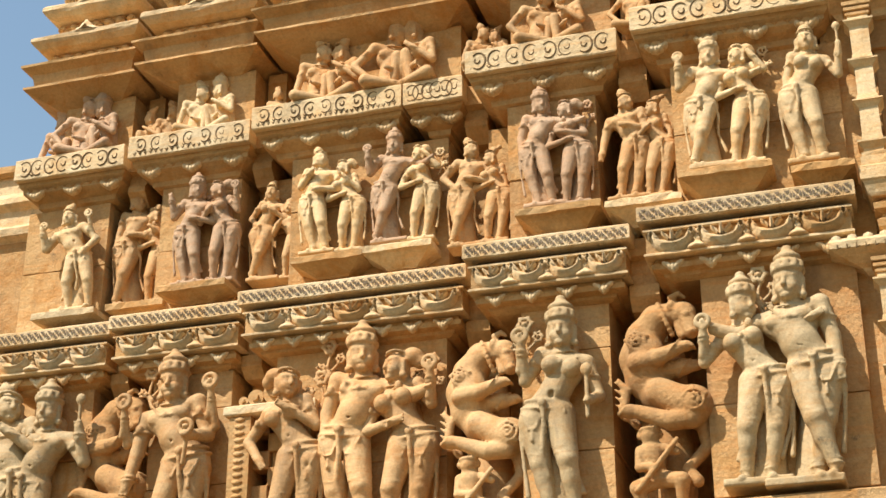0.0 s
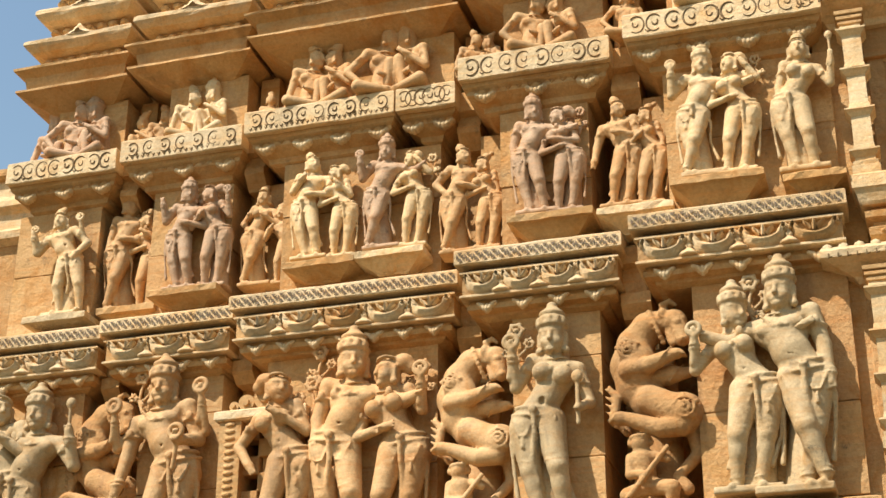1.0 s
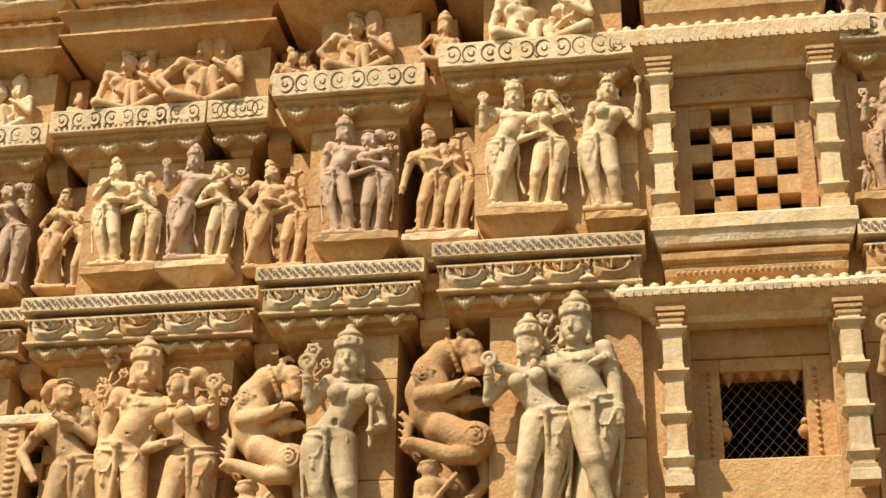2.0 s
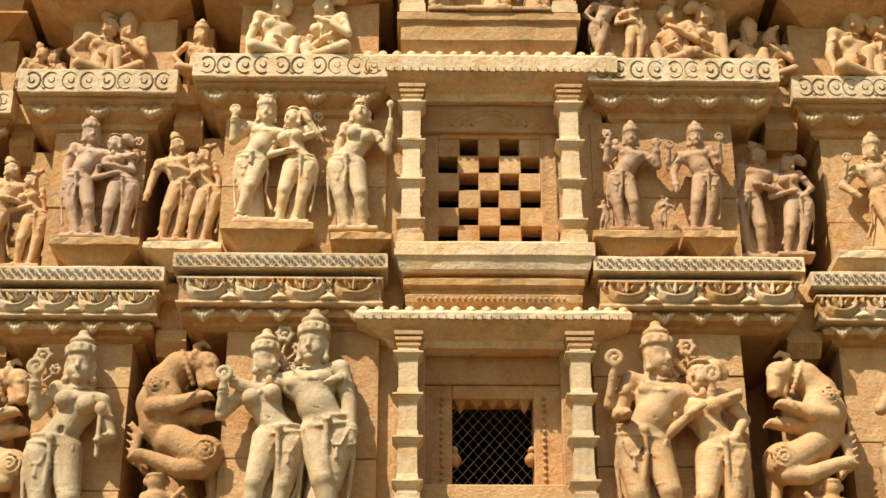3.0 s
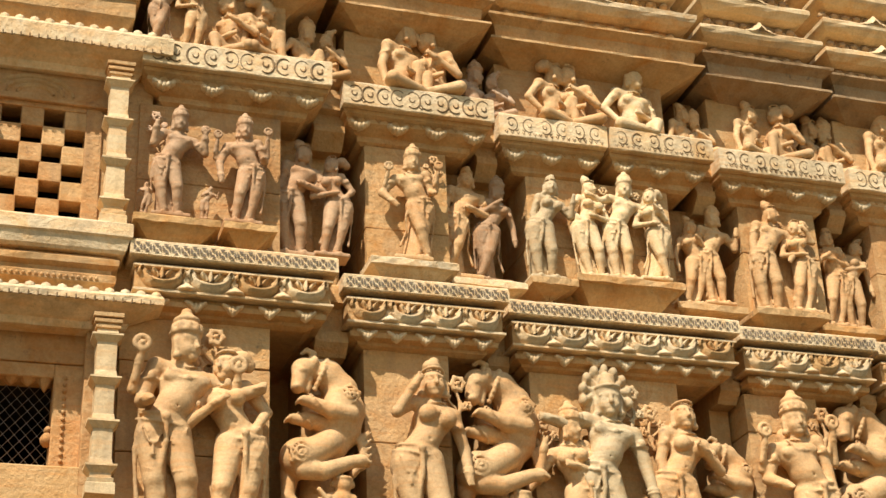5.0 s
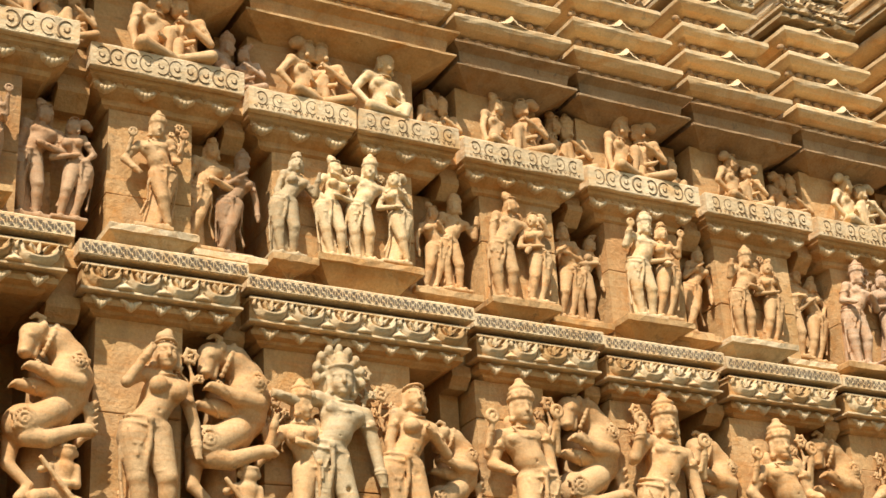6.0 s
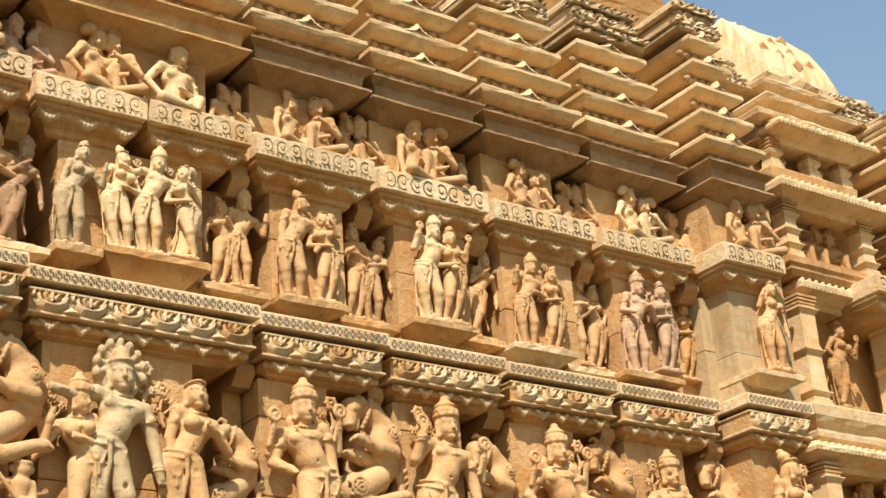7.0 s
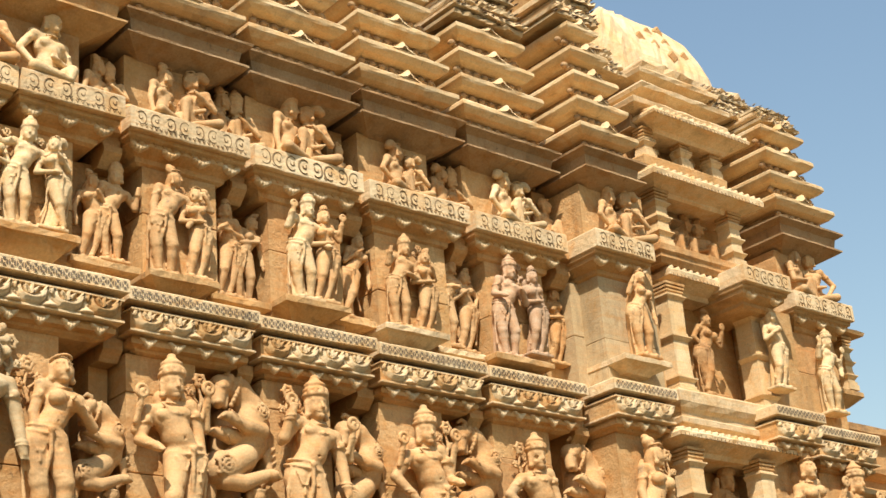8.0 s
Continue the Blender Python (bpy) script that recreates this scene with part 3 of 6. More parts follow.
    # forelegs with clawed paws
    for ax, az, dy, bx, bz in ((-0.125, 0.675, -0.085, 0.075, 0.715), (-0.020, 0.640, -0.03, 0.115, 0.640)):
        c.chain([P(ax, dy, az), P(ax + 0.10, dy - 0.025, az + 0.005), P(bx, dy - 0.03, bz)], [0.046, 0.040, 0.028], 0.005)
        c.egg(P(bx + 0.026, dy - 0.03, bz + 0.004), (0.034, 0.030, 0.026), 0.005)
        for q in range(3):
            c.limb(P(bx + 0.045, dy - 0.052 + 0.020 * q, bz + 0.010), P(bx + 0.068, dy - 0.052 + 0.020 * q, bz - 0.008), 0.011, 0.008, 0.003)
        c.ring(P(bx - 0.025, dy - 0.03, bz - 0.004), 0.034, 0.034, 0.006, (1.2 * s, 0), 0.003)
    # flaming tail
    c.chain([P(-0.150, -0.02, 0.40), P(-0.205, -0.03, 0.47), P(-0.190, -0.03, 0.56), P(-0.225, -0.03, 0.62)], [0.020, 0.022, 0.019, 0.010], 0.006)
    for i in range(5):
        c.limb(P(-0.195, -0.035, 0.43 + 0.036 * i), P(-0.240, -0.04, 0.465 + 0.036 * i), 0.014, 0.006, 0.004)
    # kneeling fighter underneath, with a sword
    if rider:
        c.egg(P(-0.085, -0.09, 0.325), (0.040, 0.042, 0.046), 0.004)
        c.ring(P(-0.085, -0.085, 0.350), 0.040, 0.042, 0.009, k=0.003)
        for q in (-1, 1):
            c.egg(P(-0.085 + q * 0.046, -0.08, 0.330), (0.015, 0.015, 0.020), 0.003)
        c.chain([P(-0.080, -0.07, 0.255), P(-0.070, -0.06, 0.150)], [0.056, 0.048], 0.01)
        c.limb(P(-0.130, -0.08, 0.260), P(-0.135, -0.10, 0.180), 0.026, 0.021, 0.005)
        c.limb(P(-0.135, -0.10, 0.180), P(-0.060, -0.13, 0.170), 0.021, 0.016, 0.005)
        c.limb(P(-0.025, -0.08, 0.265), P(0.035, -0.11, 0.235), 0.024, 0.017, 0.005)
        c.limb(P(-0.140, -0.13, 0.070), P(0.040, -0.13, 0.285), 0.015, 0.012, 0.003)
        c.chain([P(-0.070, -0.06, 0.130), P(-0.150, -0.09, 0.090), P(-0.130, -0.07, 0.010)], [0.040, 0.034, 0.024], 0.008)
        c.chain([P(-0.040, -0.06, 0.130), P(0.050, -0.10, 0.110), P(0.040, -0.07, 0.010)], [0.040, 0.034, 0.024], 0.008)
    c.limb(P(0.0, 0.08, 0.05), P(0.0, 0.08, 0.75), 0.09, 0.07, 0.006)
    c.brick((0, 0, -0.01), (0.20, 0.09, 0.014), 0.004)
    return put_statue("statue", c.mesh("statue", h, stone), x, y, z, label, group)


def lotus_spray(x, y, z, h, stone, side):
    """A curling lotus stalk with open flowers in relief on the pier beside a figure."""
    rnd = random.Random(int((x + 20) * 777))
    c = Clay((-0.5, -0.22, -0.05), (0.5, 0.18, 1.05), 0.0095 / h)
    pts = [(side * 0.10 * math.sin(3.2 * q / 8), -0.02, q / 8 * 0.72) for q in range(9)]
    c.chain(pts, [0.045 - 0.002 * q for q in range(9)], 0.02)
    for cx, cz, r in ((side * 0.06, 0.80, 0.16), (-side * 0.20, 0.52, 0.11), (side * 0.24, 0.36, 0.10)):
        c.hoop((cx, -0.05, cz), r * 0.72, r * 0.26, 0.01)
        c.egg((cx, -0.06, cz), (r * 0.34, 0.07, r * 0.34), 0.01)
        for q in range(6):
            a = q * math.pi / 3 + rnd.uniform(-0.2, 0.2)
            c.egg((cx + r * 0.98 * math.cos(a), -0.04, cz + r * 0.98 * math.sin(a)), (r * 0.26, 0.06, r * 0.26), 0.01)
    c.limb((0, -0.02, 0.30), (-side * 0.18, -0.03, 0.46), 0.035, 0.03)
    c.limb((0, -0.02, 0.20), (side * 0.22, -0.03, 0.32), 0.035, 0.03)
    ob = new("lotus_relief", c.mesh("lotus_relief", h, stone))
    ob.location = (x, y, EYE + z)
    return tagged(ob, "curling lotus stalk with open flowers carved beside a figure", "relief", "lotus reliefs beside the figures")


def attendant(x, y, z, h, stone, side):
    """A tiny kneeling attendant at a figure's feet."""
    return seated(x, y, z, h, stone, "tiny stone attendant kneeling at a larger figure's feet", side=side, turn=0.7 * side, knee=0.9, crown="bun", arms=("chest", "chest"), group="attendants at the feet")


# ---- ground ----
bm = bmesh.new()
bmesh.ops.create_grid(bm, x_segments=60, y_segments=60, size=600)
for v in bm.verts:
    v.co.z = 0.0
ground = part("ground", bm, EARTH)
tagged(ground, "dry sandy earth in front of the temple", "ground", kind="structure")

# ---- the temple's core ----
WALL_BACK = 9.6


def wall_piece(name, x0, x1, y, z0, z1, material=GOLD, label="golden sandstone wall of large dressed blocks"):
    return tagged(part(name, block(x0, x1, y, WALL_BACK, z0, z1, 0), material), label, "wall", kind="structure")


wall_piece("wall_core", -5.0, -0.02, 7.90, -1.6, 5.4)
wall_piece("wall_core", 0.68, 8.02, 7.90, -1.6, 5.4)
wall_piece("wall_core", 8.02, 11.0, 7.85, -1.6, 5.3)
wall_piece("wall_core", -0.02, 0.68, 7.42, -1.6, 2.20)
wall_piece("wall_core", -0.02, 0.68, 7.42, 2.86, 3.52)
wall_piece("wall_core", -0.02, 0.68, 7.42, 4.30, 6.2)
wall_piece("wall_inner", -0.02, 0.68, 9.4, 2.20, 4.30, CHAMBER, "interior wall behind the window, shade put in as near-black colour")
# lining boxes whose black colour replaces the shade of a deep room
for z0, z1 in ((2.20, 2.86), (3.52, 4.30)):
    lining = root("window_chamber", 0.33, 7.5, z0, "near-black stone lining behind a window, its colour standing for unlit depth", "chamber", kind="structure")
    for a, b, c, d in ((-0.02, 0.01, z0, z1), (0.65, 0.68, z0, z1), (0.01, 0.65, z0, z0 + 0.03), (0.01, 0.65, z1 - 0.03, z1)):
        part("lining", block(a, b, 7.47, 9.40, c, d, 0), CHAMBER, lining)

SWIRL_H = 0.105


def swirl(bm, cx, cz, y, r, flip, kind):
    """A curled leaf in dark raised lines on the slab: a comma whose tail winds out of a small inner curl."""
    d = -1 if flip else 1
    ribbon(bm, [(cx + d * 0.80 * r * math.cos(0.75 + 0.42 * k), cz + r * math.sin(0.75 + 0.42 * k)) for k in range(12)], y, r * 0.15, 0.004)
    ribbon(bm, [(cx + d * r * (0.10 + 0.30 * math.cos(0.5 - 0.7 * k)), cz + r * (0.12 + 0.40 * math.sin(0.5 - 0.7 * k))) for k in range(6)], y, r * 0.15, 0.004)
    if kind:
        ribbon(bm, [(cx - d * r * 0.9, cz - r * 0.75), (cx - d * r * 0.7, cz - r * 1.0), (cx - d * r * 0.45, cz - r * 0.85)], y, r * 0.12, 0.004)


def palmette(bm, cx, y, z, w, h, d):
    """A hanging leaf of five pointed lobes, carved in the round; z is its upper edge."""
    for k, (dx, drop, r) in enumerate(((-1.0, 0.25, 0.26), (-0.52, 0.62, 0.28), (0, 0.80, 0.30), (0.52, 0.62, 0.28), (1.0, 0.25, 0.26))):
        a = dx * 0.9
        m = Matrix.Translation((cx + dx * w * 0.62, y, EYE + z - h * drop * 0.7)) @ Matrix.Rotation(a, 4, "Y") @ Matrix.Diagonal((w * r, d, h * 0.62, 1))
        bmesh.ops.create_uvsphere(bm, u_segments=7, v_segments=5, radius=1, matrix=m)


def cornice_slab(x0, x1, y, dense):
    t = root("cornice_slab", (x0 + x1) / 2, y, 4.44, "bleached stone cornice slab carved with curled leaves", "cornice", "cornice slabs over the middle row")
    bm = stack(bmesh.new(), x0 + 0.006, x1 - 0.006, y, 8.0, [(4.440, -0.006), (4.446, 0.0), (4.578, 0.0), (4.587, -0.008)], max(4, int((x1 - x0) / 0.07)), 0.003)
    part("slab", bm, PALE, t)
    n = max(3, round((x1 - x0 - 0.08) / (0.098 if dense else 0.175)))
    step = (x1 - x0 - 0.06) / n
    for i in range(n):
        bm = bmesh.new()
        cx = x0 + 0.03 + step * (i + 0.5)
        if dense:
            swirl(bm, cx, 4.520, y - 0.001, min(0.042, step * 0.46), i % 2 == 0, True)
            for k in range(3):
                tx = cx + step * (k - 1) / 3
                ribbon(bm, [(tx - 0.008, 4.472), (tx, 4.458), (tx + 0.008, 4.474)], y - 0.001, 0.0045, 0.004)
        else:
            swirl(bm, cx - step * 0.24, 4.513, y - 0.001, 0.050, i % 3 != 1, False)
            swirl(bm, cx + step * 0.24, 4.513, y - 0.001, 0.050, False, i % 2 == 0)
        part("leaf_carving", bm, DARK_LINE, t)
    # moulding underneath with hanging leaf bosses
    bm = stack(bmesh.new(), x0 + 0.04, x1 - 0.04, y + 0.065, 8.0, [(4.285, -0.10), (4.30, -0.075), (4.33, -0.07), (4.36, -0.02), (4.375, 0.0), (4.40, 0.0), (4.415, 0.02), (4.44, 0.025)], 6, 0.002)
    part("moulding", bm, GOLD, t)
    n = max(2, round((x1 - x0) / 0.24))
    for i in range(n):
        bm = bmesh.new()
        cx = x0 + (x1 - x0) * (i + 0.5) / n
        palmette(bm, cx, y + 0.078, 4.376, 0.066, 0.042, 0.034)
        part("leaf_boss", bm, PALE, t, "", True)
    bm = bmesh.new()
    m = max(3, round((x1 - x0) / 0.07))
    for i in range(m):
        cx = x0 + 0.06 + (x1 - x0 - 0.12) * (i + 0.5) / m
        ribbon(bm, [(cx - 0.022, 4.408), (cx, 4.385), (cx + 0.022, 4.408)], y + 0.065, 0.006, 0.008)
    part("scallop_row", bm, GOLD, t)
    return t


def frieze(x0, x1, y):
    t = root("frieze_band", (x0 + x1) / 2, y, 3.10, "golden stone frieze of lotus scrolls under a pale pierced band", "frieze", "frieze bands under the middle row")
    # chain band, the shade of its holes put on as flat dark triangles
    bm = stack(bmesh.new(), x0, x1, y, 8.0, [(3.350, 0.004), (3.356, 0.012), (3.428, 0.012), (3.436, 0.004)], max(4, int((x1 - x0) / 0.08)), 0.002)
    part("chain_band", bm, PALE, t)
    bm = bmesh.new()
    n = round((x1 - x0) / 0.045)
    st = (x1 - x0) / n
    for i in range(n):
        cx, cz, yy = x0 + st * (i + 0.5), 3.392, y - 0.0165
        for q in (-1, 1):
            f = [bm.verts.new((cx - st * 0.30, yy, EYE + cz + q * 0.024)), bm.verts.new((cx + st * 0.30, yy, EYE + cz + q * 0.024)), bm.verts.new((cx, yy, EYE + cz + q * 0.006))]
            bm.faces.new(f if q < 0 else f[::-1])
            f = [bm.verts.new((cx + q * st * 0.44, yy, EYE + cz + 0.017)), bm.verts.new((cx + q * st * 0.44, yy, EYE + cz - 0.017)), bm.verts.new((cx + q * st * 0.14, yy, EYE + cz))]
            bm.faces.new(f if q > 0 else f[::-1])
    tagged(part("chain_piercing", bm, DARK_STONE, t), "flat dark triangles painted for the shaded holes of a chain", kind="stuff")
    # neck in dark stone, and scroll frieze
    part("neck", stack(bmesh.new(), x0 + 0.05, x1 - 0.05, y + 0.06, 8.0, [(3.318, 0), (3.352, 0)]), DARK_STONE, t)
    bm = stack(bmesh.new(), x0 + 0.02, x1 - 0.02, y + 0.036, 8.0, [(3.180, -0.006), (3.188, 0.0), (3.318, 0.0), (3.325, -0.006)], 5, 0.002)
    part("frieze_block", bm, GOLD, t)
    bm = stack(bmesh.new(), x0 + 0.02, x1 - 0.02, y + 0.022, 8.0, [(3.304, 0.002), (3.308, 0.010), (3.316, 0.010), (3.322, 0.002)], 1)
    part("upper_fillet", bm, PALE, t)
    bm = stack(bmesh.new(), x0 + 0.02, x1 - 0.02, y + 0.022, 8.0, [(3.176, 0.002), (3.180, 0.010), (3.190, 0.010), (3.195, 0.002)], 1)
    part("lower_fillet", bm, PALE, t)
    n = max(3, round((x1 - x0) / 0.235))
    st = (x1 - x0 - 0.06) / n
    for i in range(n):
        cx, yy = x0 + 0.03 + st * (i + 0.5), y + 0.036
        bm = bmesh.new()
        # a swelling crescent that cups an open lotus, its tips curling over, and a bell stalk beside it
        u = st * 0.36
        ribbon(bm, [(cx + u * math.sin(q * math.pi / 14), 3.282 - 0.056 * math.cos(q * math.pi / 14) ** 0.8) for q in range(-7, 8)], yy, 0.036, 0.050)
        for s in (-1, 1):
            ribbon(bm, [(cx + s * (u + st * f), 3.292 + dz) for f, dz in ((-0.03, -0.012), (0.03, 0.010), (0.09, 0.006), (0.10, -0.014), (0.05, -0.020))], yy, 0.014, 0.042)
            ribbon(bm, [(cx + s * st * 0.06, 3.258), (cx + s * st * 0.13, 3.284), (cx + s * st * 0.20, 3.298)], yy, 0.013, 0.040)
        ribbon(bm, [(cx, 3.250), (cx, 3.280), (cx, 3.304)], yy, 0.014, 0.046)
        part("lotus_carving", bm, GOLD if rng.random() < 0.3 else PALE, t, "", True)
        bx = cx + st * 0.5
        if i < n - 1:
            bm = bmesh.new()
            lathe(bm, bx, yy - 0.004, [(3.194, 0.046), (3.202, 0.054), (3.212, 0.044), (3.226, 0.026), (3.240, 0.016), (3.252, 0.022), (3.260, 0.012), (3.276, 0.012), (3.290, 0.022), (3.302, 0.010)], 8, 0.95)
            part("stalk_carving", bm, PALE, t, "", True)
    # cyma underneath with pendants
    bm = stack(bmesh.new(), x0 + 0.04, x1 - 0.04, y + 0.06, 8.0, [(3.085, -0.085), (3.10, -0.05), (3.115, -0.045), (3.125, 0.0), (3.15, 0.004), (3.155, -0.012), (3.18, -0.012)], 6, 0.002)
    part("cyma", bm, GOLD, t)
    n = max(3, round((x1 - x0) / 0.19))
    for i in range(n):
        bm = bmesh.new()
        cx = x0 + 0.05 + (x1 - x0 - 0.10) * (i + 0.5) / n
        palmette(bm, cx, y + 0.060, 3.152, 0.052, 0.046, 0.026)
        part("leaf_pendant", bm, PALE, t, "", True)
    return t


def antefix(bm, cx, y, z, w=0.10, h=0.07):
    """A low pointed leaf with curled shoulders on the lip of an eave: one outline, swelling to the front."""
    half = ((1.35, 0.0), (1.20, 0.14), (0.95, 0.16), (0.72, 0.34), (0.48, 0.36), (0.30, 0.66), (0.14, 0.74))
    out = [(a, b) for a, b in half] + [(0.0, 0.95)] + [(-a, b) for a, b in reversed(half)]
    rows = [[bm.verts.new((cx + a * w * k, yy, EYE + z + b * h * k)) for a, b in out] for k, yy in ((1.0, y + 0.05), (1.0, y), (0.84, y - 0.020), (0.5, y - 0.030))]
    for p, q in zip(rows, rows[1:]):
        for i in range(len(out)):
            j = (i + 1) % len(out)
            bm.faces.new((p[i], q[i], q[j], p[j]))
    bm.faces.new(rows[-1])


def eaves(x0, x1, y, tiers, broken=False):
    """Stacked sloping eaves of the tiered roof over one bay."""
    t = root("roof_tier_stack", (x0 + x1) / 2, y, 5.0, "golden stone roof of stacked sloping eaves with pale weathered lips", "roof", "tiered roofs over the bays")
    stone, lip = (ROOF, CREAM) if x0 > 4 else (GOLD, PALE)
    n = max(4, int((x1 - x0) / 0.10))
    part("lower_cove", stack(bmesh.new(), x0, x1, y, 8.0, [(4.93, -0.24), (4.98, -0.20), (5.06, -0.05), (5.085, 0.0), (5.10, 0.0)], n, 0.003), stone, t)
    part("lower_lip", stack(bmesh.new(), x0, x1, y, 8.0, [(5.10, -0.012), (5.115, -0.05), (5.20, -0.035), (5.235, 0.02), (5.25, 0.022), (5.262, 0.0), (5.33, -0.16)], n, 0.003), stone, t)
    z, back = 5.42, 0.0
    for k in range(tiers):
        e = -0.02 - 0.035 * k
        part("neck", stack(bmesh.new(), x0 + 0.03, x1 - 0.03, y, 9.2, [(z - 0.16, e - 0.12), (z - 0.02, e - 0.10)]), stone, t)
        bm = bmesh.new()
        m = max(4, round((x1 - x0) / 0.11))
        for i in range(m):
            cx = x0 + 0.10 + (x1 - x0 - 0.20) * (i + 0.5) / m
            blob(bm, cx, y - e + 0.098, z - 0.080, 0.034, 0.03, 0.026, 7, 4)
            blob(bm, cx + 0.03, y - e + 0.10, z - 0.098, 0.018, 0.03, 0.018, 6, 4)
        tagged(part("leaf_course", bm, stone, t, "", True), kind="stuff")
        part("eave", stack(bmesh.new(), x0, x1, y, 9.2, [(z - 0.045, e - 0.09), (z - 0.030, e - 0.03), (z - 0.005, e + 0.0), (z + 0.012, e + 0.012), (z + 0.040, e + 0.012), (z + 0.055, e - 0.004), (z + 0.085, e - 0.10), (z + 0.11, e - 0.16)], n, 0.004), lip, t)
        bm = bmesh.new()
        antefix(bm, (x0 + x1) / 2, y - e + 0.012, z + 0.040, 0.115 * min(1.0, x1 - x0), 0.095)
        part("antefix", bm, lip, t, "", True)
        z += 0.245
    return t


def bay(x0, x1, y, mid, low, side, tiers=6, roof=True, dense=None, stone=GOLD):
    """One projecting bay: lower pier, frieze, middle pier, cornice slab, upper pier, roof."""
    def pier(name, a, b, yy, z0, z1, stone=GOLD):
        p = root(name, (a + b) / 2, yy, z0, "golden sandstone pier of dressed blocks behind the carved figures", "pier", "piers of the wall", "structure")
        z = z0
        while z < z1 - 0.02:
            top = min(z1, z + (1.2 if z < 1.5 else rng.uniform(0.30, 0.62)))
            if z1 - top < 0.15:
                top = z1
            d = rng.uniform(-0.004, 0.004)
            part("stone_block", stack(bmesh.new(), a + d, b + d * 0.5, yy + d, 8.0, [(z + 0.0015, -0.005), (z + 0.006, 0), (top - 0.006, 0), (top - 0.0015, -0.005)], 4, 0.0025), ORANGE if rng.random() < 0.16 else stone, p)
            z = top
        return p
    pier("wall_pier", low[0], low[1], y + 0.14, -1.6, 3.09)
    pier("wall_pier", mid[0], mid[1], y + 0.155, 3.43, 4.29, stone)
    r0, r1 = (x0 + 0.03, mid[0]) if side < 0 else (mid[1], x1 - 0.03)
    pier("wall_recess", r0 if r1 > r0 else x0 + 0.03, r1, y + 0.36, 3.43, 4.29, stone)
    base = stack(bmesh.new(), x0, x1, y, 8.0, [(-1.6, 0.25), (0.9, 0.25), (1.0, 0.12), (1.62, 0.12), (1.68, 0.05), (1.84, 0.05), (1.88, 0.02), (1.945, 0.02), (1.955, 0.0)], 5, 0.003)
    tagged(part("wall_base", base, GOLD), "moulded golden sandstone base course below the figures", "base", "base courses", "structure")
    frieze(x0, x1, y)
    if x1 - x0 > 1.2:
        m = x0 + (x1 - x0) * (0.72 if side < 0 else 0.5)
        cornice_slab(x0, m, y, True)
        cornice_slab(m, x1, y, side > 0)
    else:
        cornice_slab(x0, x1, y, bool(dense))
    u0, u1 = (x0 + 0.22, x1 - 0.06) if side < 0 else (x0 + 0.06, x1 - 0.22)
    pier("wall_pier", u0, u1, y + 0.17, 4.58, 5.02)
    if roof:
        eaves(x0 - 0.01, x1 + 0.01, y + 0.0, tiers)


def bracket(x0, x1, y, zt, zb):
    """A plain stone ledge with a sloping underside that carries figures."""
    bm = stack(bmesh.new(), x0, x1, y, y + 0.42, [(zb, -0.11), (zb + 0.012, -0.10), (zt - 0.050, -0.016), (zt - 0.044, 0.008), (zt - 0.008, 0.008), (zt, -0.006)], 8, 0.0045)
    return tagged(part("figure_bracket", bm, PALE if rng.random() < 0.35 else GOLD), "plain sandstone bracket ledge under carved figures", "ledge", "bracket ledges")


def column(name, cx, cy, z0, z1, r, parent, bands=3):
    """A square window post with splayed rings, base and stepped capital."""
    p = part(name, stack(bmesh.new(), cx - r, cx + r, cy - r, cy + r, [(z0, 0.018), (z0 + 0.05, 0.018), (z0 + 0.055, 0.010), (z0 + 0.075, 0.012), (z0 + 0.08, 0.0), (z0 + (z1 - z0) * 0.5, -0.004), (z1, 0.0)], 2, 0.002), CREAM, parent)
    span = z1 - z0
    for k in range(bands):
        z = z0 + 0.13 + (span - 0.24) * k / (bands - 1)
        part("ring", stack(bmesh.new(), cx - r, cx + r, cy - r, cy + r, [(z - 0.030, 0.0), (z - 0.006, 0.019), (z - 0.002, 0.024), (z + 0.007, 0.024), (z + 0.012, 0.004), (z + 0.04, 0.0)], 2, 0.0015), CREAM, p)
    for z, e, h in ((z1 - 0.075, 0.010, 0.016), (z1 - 0.048, 0.016, 0.018), (z1 - 0.022, 0.022, 0.022)):
        part("capital_step", stack(bmesh.new(), cx - r, cx + r, cy - r, cy + r, [(z, e - 0.004), (z + 0.003, e), (z + h, e), (z + h + 0.002, e - 0.006)], 1), GOLD, p)
    return p


